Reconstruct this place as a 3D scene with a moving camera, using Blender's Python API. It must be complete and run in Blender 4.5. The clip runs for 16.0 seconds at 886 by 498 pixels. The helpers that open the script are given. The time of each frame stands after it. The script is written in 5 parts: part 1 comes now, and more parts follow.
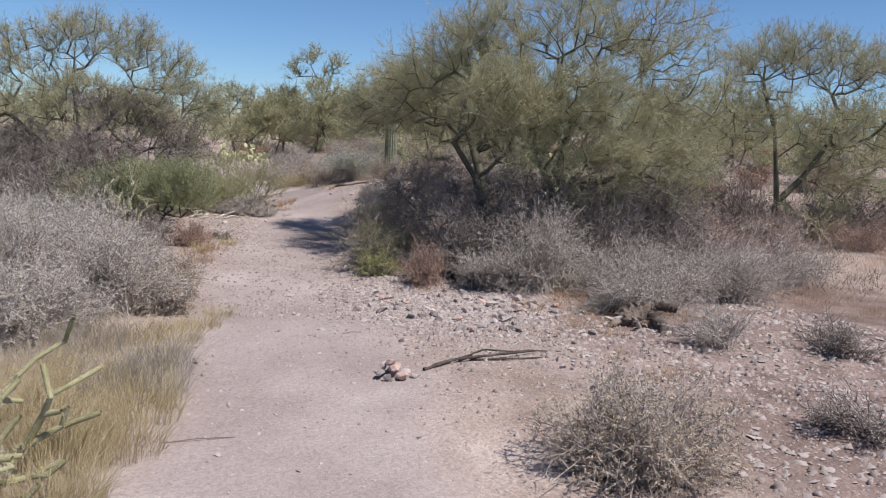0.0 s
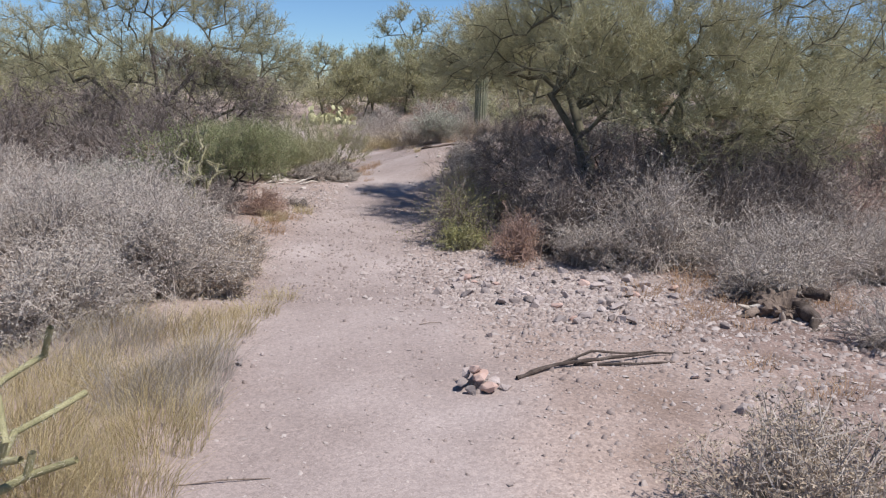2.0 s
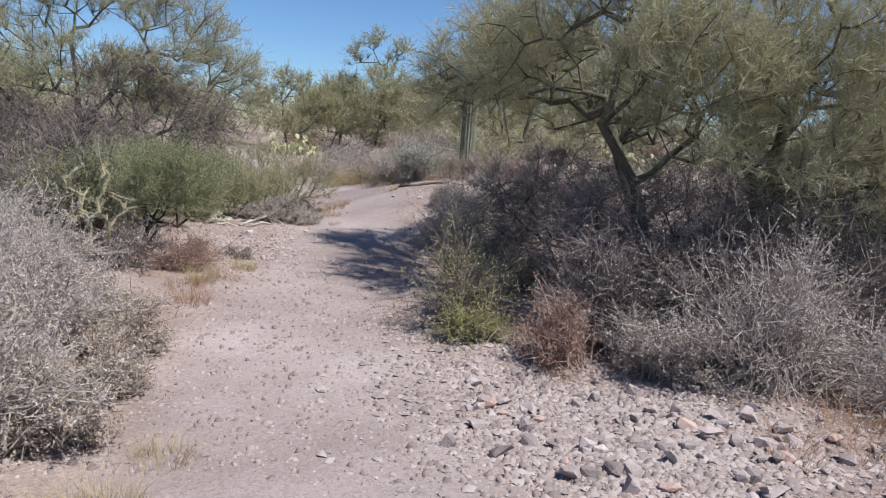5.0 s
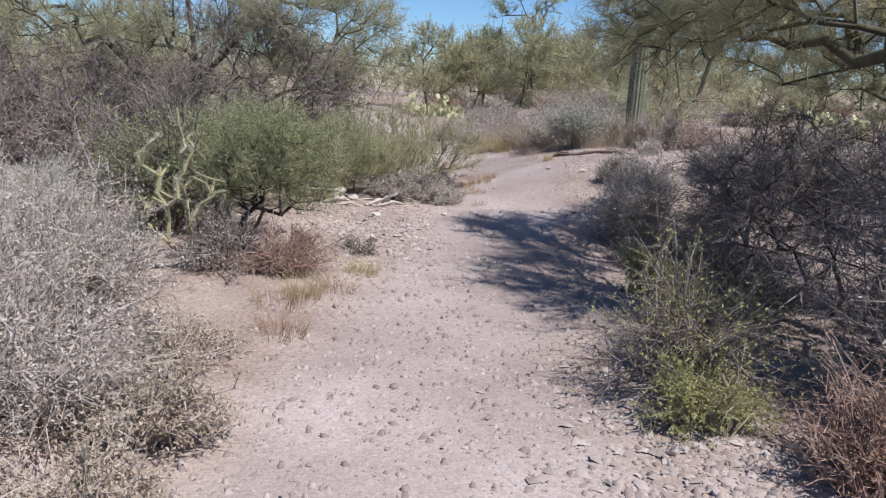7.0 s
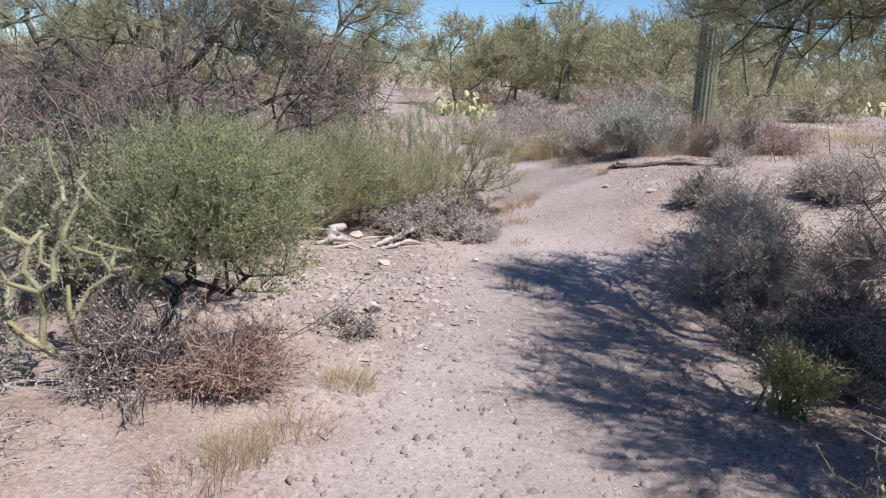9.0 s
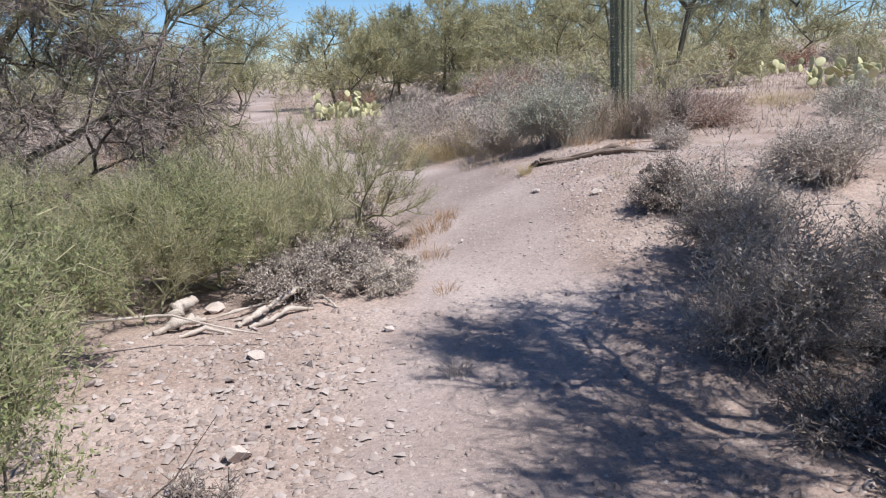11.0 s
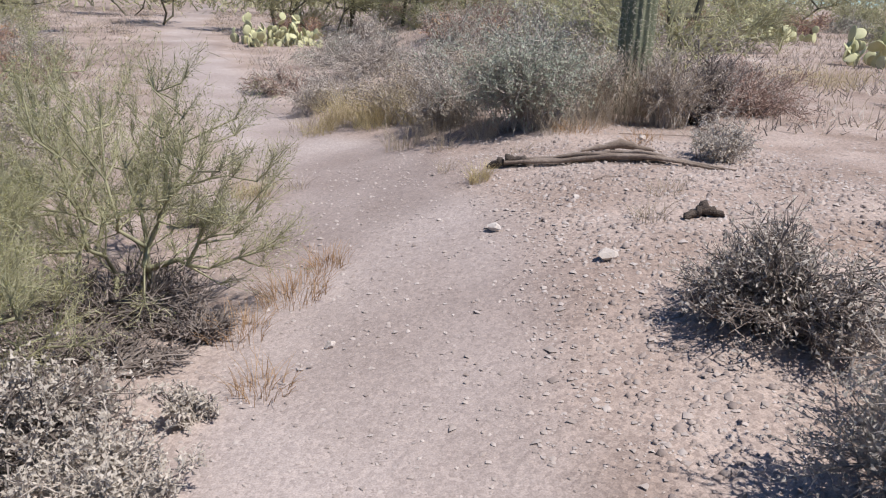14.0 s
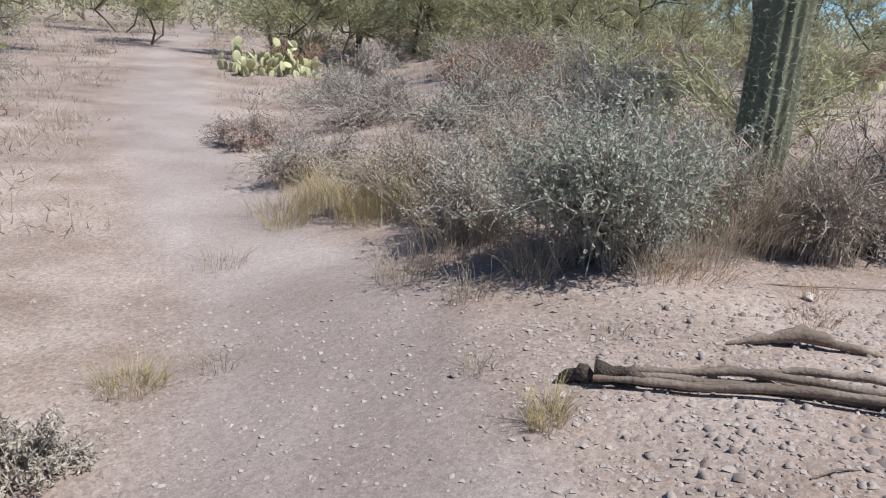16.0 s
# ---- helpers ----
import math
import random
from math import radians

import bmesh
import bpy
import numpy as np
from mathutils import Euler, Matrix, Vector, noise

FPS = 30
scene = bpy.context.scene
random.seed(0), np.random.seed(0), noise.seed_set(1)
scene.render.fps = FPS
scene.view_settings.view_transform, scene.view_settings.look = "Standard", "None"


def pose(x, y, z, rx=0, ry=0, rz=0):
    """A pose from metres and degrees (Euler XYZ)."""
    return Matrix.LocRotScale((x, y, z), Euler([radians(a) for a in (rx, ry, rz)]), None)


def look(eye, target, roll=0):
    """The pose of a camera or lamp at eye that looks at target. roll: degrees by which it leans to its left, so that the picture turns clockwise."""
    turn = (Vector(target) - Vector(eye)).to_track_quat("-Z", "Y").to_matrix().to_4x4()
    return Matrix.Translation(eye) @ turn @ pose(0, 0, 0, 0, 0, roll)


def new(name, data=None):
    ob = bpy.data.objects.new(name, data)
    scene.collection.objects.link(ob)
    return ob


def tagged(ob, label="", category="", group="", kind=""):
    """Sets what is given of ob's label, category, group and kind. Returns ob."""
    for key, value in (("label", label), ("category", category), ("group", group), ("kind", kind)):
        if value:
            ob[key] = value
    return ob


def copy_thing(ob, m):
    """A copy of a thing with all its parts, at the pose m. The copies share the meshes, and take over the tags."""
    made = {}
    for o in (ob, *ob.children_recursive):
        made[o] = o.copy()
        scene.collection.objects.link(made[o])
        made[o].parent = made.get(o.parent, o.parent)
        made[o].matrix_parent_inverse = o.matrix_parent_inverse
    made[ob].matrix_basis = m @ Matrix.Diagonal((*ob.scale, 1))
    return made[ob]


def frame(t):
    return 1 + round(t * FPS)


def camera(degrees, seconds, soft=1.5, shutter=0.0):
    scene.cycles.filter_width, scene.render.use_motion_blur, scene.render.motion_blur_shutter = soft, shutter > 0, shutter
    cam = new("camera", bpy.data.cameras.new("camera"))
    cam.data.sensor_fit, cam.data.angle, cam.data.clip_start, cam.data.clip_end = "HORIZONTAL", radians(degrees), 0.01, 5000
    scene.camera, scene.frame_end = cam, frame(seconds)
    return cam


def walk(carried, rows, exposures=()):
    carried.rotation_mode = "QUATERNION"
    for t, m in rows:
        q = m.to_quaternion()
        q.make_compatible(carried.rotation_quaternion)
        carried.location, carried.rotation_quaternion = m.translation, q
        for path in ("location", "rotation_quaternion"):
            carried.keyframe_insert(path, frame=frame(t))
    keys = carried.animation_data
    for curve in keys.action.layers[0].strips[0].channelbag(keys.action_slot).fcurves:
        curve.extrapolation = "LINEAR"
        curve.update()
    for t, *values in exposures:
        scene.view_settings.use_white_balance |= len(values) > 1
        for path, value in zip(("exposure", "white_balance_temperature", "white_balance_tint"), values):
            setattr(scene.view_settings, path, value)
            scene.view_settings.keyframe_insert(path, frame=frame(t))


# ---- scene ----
cam = camera(58.0, 16.0, soft=1.2)
PATH = [
    (0, (-0.68, -0.805, 1.707), (-0.326, 1.144, 1.427), 2.6),
    (0.5, (-0.606, -0.65, 1.67), (-0.259, 1.294, 1.348), 2.9),
    (1, (-0.492, -0.378, 1.674), (-0.244, 1.574, 1.321), 2.1),
    (1.5, (-0.488, -0.056, 1.636), (-0.316, 1.903, 1.269), 1.6),
    (2, (-0.506, 0.387, 1.623), (-0.378, 2.346, 1.242), 1.6),
    (2.5, (-0.465, 0.784, 1.629), (-0.35, 2.746, 1.255), 2.1),
    (3, (-0.5, 1.143, 1.593), (-0.252, 3.095, 1.234), 3.6),
    (3.2, (-0.504, 1.279, 1.599), (-0.215, 3.225, 1.237), 3.8),
    (5.3, (-0.636, 3.61, 1.383), (-0.437, 5.58, 1.101), 4.4),
    (5.5, (-0.644, 3.821, 1.341), (-0.456, 5.79, 1.043), 4.6),
    (6, (-0.669, 4.431, 1.355), (-0.541, 6.398, 1.022), 4.7),
    (6.5, (-0.678, 4.967, 1.427), (-0.79, 6.928, 1.051), 3.6),
    (7, (-0.761, 5.5, 1.424), (-0.879, 7.455, 1.018), 3.7),
    (7.5, (-0.787, 6.061, 1.444), (-0.908, 8.01, 1.015), 3.6),
    (8, (-0.863, 6.619, 1.484), (-0.999, 8.568, 1.058), 5.4),
    (8.2, (-0.88, 6.874, 1.502), (-1.015, 8.823, 1.076), 5.3),
    (10.3, (-1.056, 9.009, 1.441), (-1.199, 10.961, 1.029), -7.1),
    (10.5, (-1.08, 9.209, 1.439), (-1.074, 11.164, 1.02), -5.2),
    (11, (-1.087, 9.804, 1.435), (-1.033, 11.756, 1.002), -3.0),
    (11.5, (-1.067, 10.379, 1.467), (-1.018, 12.332, 1.041), -2.0),
    (12, (-0.966, 10.899, 1.446), (-0.912, 12.853, 1.023), -1.8),
    (12.5, (-0.922, 11.389, 1.435), (-0.876, 13.335, 0.973), -1.9),
    (13, (-0.843, 11.941, 1.403), (-0.792, 13.885, 0.937), -1.7),
    (13.5, (-0.673, 12.455, 1.376), (-0.536, 14.374, 0.831), -2.0),
    (14, (-0.597, 13.117, 1.396), (-0.434, 15.023, 0.812), 2.6),
    (14.5, (-0.508, 13.768, 1.446), (-0.337, 15.674, 0.863), 3.2),
    (15, (-0.553, 14.47, 1.474), (-0.39, 16.388, 0.933), 8.2),
    (15.5, (-0.476, 15.092, 1.474), (-0.318, 17.01, 0.929), 6.9),
    (16, (-0.524, 15.698, 1.531), (-0.373, 17.62, 0.997), 4.5),
]
walk(cam, [(t, look(eye, target, roll)) for t, eye, target, roll in PATH],
     [(0, 0.12, 6600, 13), (8, 0.28, 6350, 13), (10, 0.34, 6450, 12), (13, 0.3, 6600, 13), (16, 0.16, 6400, 7)])

# ---- light ----
SUN_FROM = Vector((0.60, -0.45, 1.25)).normalized()
sun_data = bpy.data.lights.new("sun", "SUN")
sun_data.energy, sun_data.angle, sun_data.color = 5.0, radians(0.5), (1.0, 0.965, 0.92)
sun = new("sun", sun_data)
sun.matrix_world = look(SUN_FROM * 60, (0, 0, 0))

world = bpy.data.worlds.new("sky")
scene.world = world
world.use_nodes = True
wn = world.node_tree.nodes
sky = wn.new("ShaderNodeTexSky")
sky.sky_type, sky.sun_disc = "NISHITA", False
sky.sun_elevation = math.asin(SUN_FROM.z)
sky.sun_rotation = math.atan2(SUN_FROM.x, SUN_FROM.y)
sky.air_density, sky.dust_density, sky.ozone_density = 0.8, 0.0, 3.0
wn["Background"].inputs["Strength"].default_value = 0.088
tint = wn.new("ShaderNodeMix")
tint.data_type, tint.blend_type = "RGBA", "MULTIPLY"
tint.inputs["Factor"].default_value = 1.0
tint.inputs["B"].default_value = (0.74, 0.96, 1.16, 1)
world.node_tree.links.new(sky.outputs[0], tint.inputs["A"])
world.node_tree.links.new(tint.outputs["Result"], wn["Background"].inputs["Color"])

# ---- materials ----


def material(name, colors, scale=6.0, rough=0.9, bump=0.3, island=0.25, spread=0.5, fine=None, translucent=0.0):
    """A matt natural surface: colours mixed by two scales of noise, and varied from piece to piece."""
    m = bpy.data.materials.new(name)
    m.use_nodes = True
    n, link = m.node_tree.nodes, m.node_tree.links.new
    b = n["Principled BSDF"]
    b.inputs["Roughness"].default_value = rough
    b.inputs["Specular IOR Level"].default_value = 0.25
    where = n.new("ShaderNodeNewGeometry")
    big = n.new("ShaderNodeTexNoise")
    big.inputs["Scale"].default_value, big.inputs["Detail"].default_value = scale, 6
    small = n.new("ShaderNodeTexNoise")
    small.inputs["Scale"].default_value, small.inputs["Detail"].default_value = fine or scale * 14, 3
    link(where.outputs["Position"], big.inputs["Vector"])
    link(where.outputs["Position"], small.inputs["Vector"])
    mix = n.new("ShaderNodeMath")
    mix.operation = "MULTIPLY_ADD"
    link(small.outputs["Fac"], mix.inputs[0])
    mix.inputs[1].default_value = spread
    link(big.outputs["Fac"], mix.inputs[2])
    isl = n.new("ShaderNodeMath")
    isl.operation = "MULTIPLY_ADD"
    link(where.outputs["Random Per Island"], isl.inputs[0])
    isl.inputs[1].default_value = island
    link(mix.outputs[0], isl.inputs[2])
    ramp = n.new("ShaderNodeValToRGB")
    low = 0.25 + spread * 0.25
    high = 0.75 + spread * 0.75 + island
    norm = n.new("ShaderNodeMapRange")
    norm.inputs["From Min"].default_value, norm.inputs["From Max"].default_value = low, high
    link(isl.outputs[0], norm.inputs["Value"])
    link(norm.outputs[0], ramp.inputs["Fac"])
    e = ramp.color_ramp.elements
    while len(e) < len(colors):
        e.new(0.5)
    for k, c in enumerate(colors):
        e[k].position, e[k].color = k / (len(colors) - 1), (*c, 1)
    link(ramp.outputs["Color"], b.inputs["Base Color"])
    if bump:
        bu = n.new("ShaderNodeBump")
        bu.inputs["Strength"].default_value, bu.inputs["Distance"].default_value = bump, 0.01
        link(small.outputs["Fac"], bu.inputs["Height"])
        link(bu.outputs["Normal"], b.inputs["Normal"])
    if translucent:
        tr = n.new("ShaderNodeBsdfTranslucent")
        link(ramp.outputs["Color"], tr.inputs["Color"])
        both = n.new("ShaderNodeMixShader")
        both.inputs["Fac"].default_value = translucent
        link(b.outputs[0], both.inputs[1])
        link(tr.outputs[0], both.inputs[2])
        link(both.outputs[0], n["Material Output"].inputs["Surface"])
    return m


BARK = material("palo_verde_bark", [(0.05, 0.045, 0.035), (0.13, 0.12, 0.08), (0.24, 0.22, 0.16)], 5)
DEADWOOD = material("weathered_wood", [(0.07, 0.052, 0.04), (0.2, 0.155, 0.125), (0.42, 0.35, 0.3)], 5, bump=0.6)
DARKWOOD = material("charred_root_wood", [(0.03, 0.024, 0.02), (0.08, 0.062, 0.052), (0.24, 0.2, 0.175)], 9, bump=1.0)
PALEWOOD = material("bleached_wood", [(0.26, 0.22, 0.185), (0.46, 0.41, 0.36), (0.64, 0.59, 0.53)], 8, bump=0.5)
PV_TWIG = material("palo_verde_twig", [(0.24, 0.215, 0.16), (0.4, 0.385, 0.245), (0.58, 0.55, 0.36)], 1.2, island=0.6, bump=0, translucent=0.3)
PV_LEAF = material("palo_verde_leaf", [(0.26, 0.255, 0.12), (0.42, 0.41, 0.2), (0.6, 0.56, 0.3)], 1.2, island=0.6, bump=0, translucent=0.35)
GREY_TWIG = material("dead_grey_twig", [(0.21, 0.178, 0.155), (0.4, 0.35, 0.31), (0.57, 0.515, 0.46)], 2, island=0.7, bump=0)
GREY_LEAF = material("dry_grey_leaf", [(0.34, 0.3, 0.255), (0.49, 0.44, 0.385), (0.62, 0.565, 0.5)], 2, island=0.7, bump=0, translucent=0.2)
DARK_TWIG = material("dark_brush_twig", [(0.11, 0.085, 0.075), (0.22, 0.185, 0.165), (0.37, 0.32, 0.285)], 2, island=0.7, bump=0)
RUST_TWIG = material("rust_brown_twig", [(0.19, 0.12, 0.095), (0.34, 0.235, 0.195), (0.48, 0.36, 0.31)], 3, island=0.7, bump=0)
CREO_LEAF = material("creosote_leaf", [(0.13, 0.155, 0.07), (0.235, 0.265, 0.125), (0.36, 0.385, 0.2)], 2, island=0.6, bump=0, translucent=0.25)
LIME_LEAF = material("yellow_green_leaf", [(0.2, 0.2, 0.085), (0.34, 0.335, 0.145), (0.5, 0.475, 0.23)], 2, island=0.6, bump=0, translucent=0.3)
SAGE_LEAF = material("sage_leaf", [(0.24, 0.26, 0.2), (0.39, 0.415, 0.33), (0.55, 0.575, 0.47)], 2, island=0.6, bump=0, translucent=0.2)
STRAW = material("dry_straw", [(0.38, 0.29, 0.15), (0.56, 0.46, 0.26), (0.7, 0.61, 0.4)], 3, island=0.7, bump=0, translucent=0.2)
PALE_STRAW = material("pale_straw", [(0.30, 0.23, 0.17), (0.46, 0.38, 0.29), (0.60, 0.52, 0.42)], 3, island=0.7, bump=0, translucent=0.2)
RED_STRAW = material("reddish_straw", [(0.30, 0.17, 0.09), (0.46, 0.29, 0.16), (0.58, 0.42, 0.26)], 3, island=0.7, bump=0, translucent=0.2)
CHOLLA = material("cholla_skin", [(0.18, 0.17, 0.09), (0.33, 0.31, 0.17), (0.5, 0.465, 0.3)], 12, island=0.3, bump=0.5)
SAGUARO = material("saguaro_skin", [(0.11, 0.125, 0.08), (0.19, 0.2, 0.13), (0.28, 0.285, 0.2)], 4, island=0.0, bump=0.4)
SPINE = material("cactus_spine", [(0.36, 0.32, 0.24), (0.50, 0.46, 0.36), (0.62, 0.58, 0.48)], 9, island=0.5, bump=0)
PAD = material("prickly_pear_skin", [(0.3, 0.3, 0.17), (0.48, 0.475, 0.28), (0.68, 0.63, 0.43)], 5, island=0.8, bump=0.3)
STONE = material("desert_stone", [(0.2, 0.165, 0.155), (0.34, 0.29, 0.272), (0.5, 0.44, 0.415)], 7, island=0.0, bump=0.5)
GRAVEL = material("desert_gravel", [(0.2, 0.16, 0.145), (0.35, 0.3, 0.277), (0.53, 0.47, 0.44)], 3, island=0.9, bump=0.3)
BROKEN = material("broken_stone", [(0.16, 0.125, 0.112), (0.29, 0.24, 0.22), (0.47, 0.41, 0.38)], 3, island=0.9, bump=0.3)
PINKSTONE = material("pink_stone", [(0.34, 0.22, 0.18), (0.48, 0.34, 0.29), (0.58, 0.45, 0.40)], 9, island=0.2, bump=0.4)
WHITESTONE = material("pale_stone", [(0.38, 0.33, 0.29), (0.52, 0.46, 0.42), (0.62, 0.56, 0.52)], 9, island=0.1, bump=0.4)


def vary_by_object(m, amount):
    """Brightness that differs from one stone to the next."""
    n, link = m.node_tree.nodes, m.node_tree.links.new
    b = n["Principled BSDF"]
    src = b.inputs["Base Color"].links[0].from_socket
    info = n.new("ShaderNodeObjectInfo")
    rangen = n.new("ShaderNodeMapRange")
    rangen.inputs["To Min"].default_value, rangen.inputs["To Max"].default_value = 1 - amount, 1 + amount
    link(info.outputs["Random"], rangen.inputs["Value"])
    hsv = n.new("ShaderNodeHueSaturation")
    link(rangen.outputs[0], hsv.inputs["Value"])
    link(src, hsv.inputs["Color"])
    link(hsv.outputs[0], b.inputs["Base Color"])


vary_by_object(STONE, 0.35)


def ground_material():
    """Trodden dust on the trail, stony reddish soil beside it."""
    m = bpy.data.materials.new("desert_soil")
    m.use_nodes = True
    n, link = m.node_tree.nodes, m.node_tree.links.new
    b = n["Principled BSDF"]
    b.inputs["Roughness"].default_value, b.inputs["Specular IOR Level"].default_value = 0.95, 0.15
    where = n.new("ShaderNodeNewGeometry")

    def noise_at(scale, detail):
        t = n.new("ShaderNodeTexNoise")
        t.inputs["Scale"].default_value, t.inputs["Detail"].default_value = scale, detail
        link(where.outputs["Position"], t.inputs["Vector"])
        return t.outputs["Fac"]

    def ramp(fac, stops):
        r = n.new("ShaderNodeValToRGB")
        e = r.color_ramp.elements
        while len(e) < len(stops):
            e.new(0.5)
        for k, (p, c) in enumerate(stops):
            e[k].position, e[k].color = p, (*c, 1)
        link(fac, r.inputs["Fac"])
        return r.outputs["Color"]

    def mixed(kind, fac, a, c):
        x = n.new("ShaderNodeMix")
        x.data_type, x.blend_type = "RGBA", kind
        if isinstance(fac, float):
            x.inputs["Factor"].default_value = fac
        else:
            link(fac, x.inputs["Factor"])
        link(a, x.inputs["A"])
        link(c, x.inputs["B"])
        return x.outputs["Result"]

    dust = ramp(noise_at(1.1, 8), [(0.3, (0.315, 0.268, 0.25)), (0.5, (0.365, 0.315, 0.297)), (0.7, (0.41, 0.36, 0.342))])
    soil = ramp(noise_at(1.7, 9), [(0.3, (0.275, 0.215, 0.182)), (0.5, (0.36, 0.295, 0.262)), (0.7, (0.42, 0.355, 0.322))])
    path = n.new("ShaderNodeAttribute")
    path.attribute_name = "trail"
    base = mixed("MIX", path.outputs["Fac"], soil, dust)
    bed = n.new("ShaderNodeAttribute")
    bed.attribute_name = "stony"
    dark_grit = ramp(noise_at(2.6, 9), [(0.35, (0.17, 0.127, 0.11)), (0.55, (0.26, 0.2, 0.178)), (0.7, (0.33, 0.255, 0.225))])
    base = mixed("MIX", bed.outputs["Fac"], base, dark_grit)
    speck = n.new("ShaderNodeTexVoronoi")
    speck.inputs["Scale"].default_value = 66
    link(where.outputs["Position"], speck.inputs["Vector"])
    grit = ramp(speck.outputs["Color"], [(0.15, (0.74, 0.72, 0.72)), (0.5, (0.98, 0.98, 0.98)), (0.9, (1.24, 1.22, 1.2))])
    less = n.new("ShaderNodeMapRange")
    less.inputs["To Min"].default_value, less.inputs["To Max"].default_value = 0.85, 0.5
    link(path.outputs["Fac"], less.inputs["Value"])
    col = mixed("MULTIPLY", less.outputs[0], base, grit)
    sand = ramp(noise_at(160, 4), [(0.3, (0.70, 0.69, 0.68)), (0.7, (1.24, 1.23, 1.23))])
    col = mixed("MULTIPLY", 0.8, col, sand)
    stain = ramp(noise_at(0.45, 5), [(0.32, (0.74, 0.70, 0.68)), (0.62, (1.08, 1.07, 1.06))])
    link(mixed("MULTIPLY", 0.8, col, stain), b.inputs["Base Color"])
    cells = n.new("ShaderNodeBump")
    cells.inputs["Strength"].default_value, cells.inputs["Distance"].default_value = 0.15, 0.005
    cells.invert = True
    link(speck.outputs["Distance"], cells.inputs["Height"])
    lumps = n.new("ShaderNodeBump")
    lumps.inputs["Strength"].default_value, lumps.inputs["Distance"].default_value = 0.45, 0.018
    link(noise_at(14, 6), lumps.inputs["Height"])
    link(cells.outputs["Normal"], lumps.inputs["Normal"])
    link(lumps.outputs["Normal"], b.inputs["Normal"])
    return m


SOIL = ground_material()

# ---- mesh helpers ----
rng = np.random.default_rng(7)


def mesh_np(name, verts, faces, mats):
    """A mesh from arrays: verts (n, 3), faces (m, 3 or 4), or a list of such."""
    me = bpy.data.meshes.new(name)
    verts = np.ascontiguousarray(verts, np.float32)
    faces = faces if isinstance(faces, list) else [faces]
    loops = np.concatenate([f.ravel() for f in faces]).astype(np.int32)
    sides = np.concatenate([np.full(len(f), f.shape[1]) for f in faces])
    me.vertices.add(len(verts))
    me.vertices.foreach_set("co", verts.ravel())
    me.loops.add(len(loops))
    me.loops.foreach_set("vertex_index", loops)
    me.polygons.add(len(sides))
    me.polygons.foreach_set("loop_start", (np.cumsum(sides) - sides).astype(np.int32))
    for m in mats:
        me.materials.append(m)
    me.update(calc_edges=True)
    return me


def join(parts):
    """Joins (verts, faces) pairs."""
    verts, faces, at = [], [], 0
    for v, f in parts:
        verts.append(v)
        faces.append(f + at)
        at += len(v)
    return np.concatenate(verts), faces


def strands(points, radii, sides=3):
    """Tapered stalks: points (n, k, 3), radii (n, k)."""
    n, k, _ = points.shape
    d = points[:, -1] - points[:, 0]
    d /= np.linalg.norm(d, axis=1, keepdims=True) + 1e-9
    ref = np.where(np.abs(d[:, 2:3]) < 0.8, [[0.0, 0.0, 1.0]], [[1.0, 0.0, 0.0]])
    a = np.cross(d, ref)
    a /= np.linalg.norm(a, axis=1, keepdims=True) + 1e-9
    b = np.cross(d, a)
    ang = np.arange(sides) * 2 * np.pi / sides
    ring = a[:, None] * np.cos(ang)[None, :, None] + b[:, None] * np.sin(ang)[None, :, None]
    v = points[:, :, None] + ring[:, None] * radii[:, :, None, None]
    base = (np.arange(n) * k * sides)[:, None, None] + (np.arange(k - 1) * sides)[None, :, None]
    s, s2 = np.arange(sides)[None, None], (np.arange(sides)[None, None] + 1) % sides
    f = np.stack([base + s, base + s2, base + sides + s2, base + sides + s], -1)
    return v.reshape(-1, 3), f.reshape(-1, 4)


def leaves(centres, length, width, up=0.3):
    """Small pointed leaves at the centres, turned at random."""
    n = len(centres)
    d = rng.normal(size=(n, 3)) + [0, 0, up]
    d /= np.linalg.norm(d, axis=1, keepdims=True)
    w = np.cross(d, rng.normal(size=(n, 3)))
    w /= np.linalg.norm(w, axis=1, keepdims=True) + 1e-9
    size = rng.uniform(0.6, 1.4, (n, 1))
    d, w = d * length * size, w * width * size * 0.5
    v = np.stack([centres - w * 0.6, centres + d * 0.5 + w, centres + d], 1)
    return v.reshape(-1, 3), np.arange(3 * n).reshape(-1, 3)


def slivers(rows, width):
    """The finest shoots, each one tapering blade: rows (n, 2, 3)."""
    p, q = rows[:, 0], rows[:, -1]
    w = np.cross(q - p, rng.normal(size=p.shape))
    w *= width / (np.linalg.norm(w, axis=1, keepdims=True) + 1e-9)
    return np.stack([p - w, p + w, q], 1).reshape(-1, 3), np.arange(3 * len(p)).reshape(-1, 3)


def unit(n, up=0.0):
    d = rng.normal(size=(n, 3)) + [0, 0, up]
    return d / (np.linalg.norm(d, axis=1, keepdims=True) + 1e-9)


def part(name, me, parent, label=""):
    ob = new(name, me)
    ob.parent = parent
    return tagged(ob, label)


def thing(name, x, y, label, category, group="", kind="", sink=0.0, rz=0.0):
    ob = new(name)
    ob.matrix_basis = pose(x, y, height1(x, y) - sink, 0, 0, rz)
    return tagged(ob, label, category, group, kind)


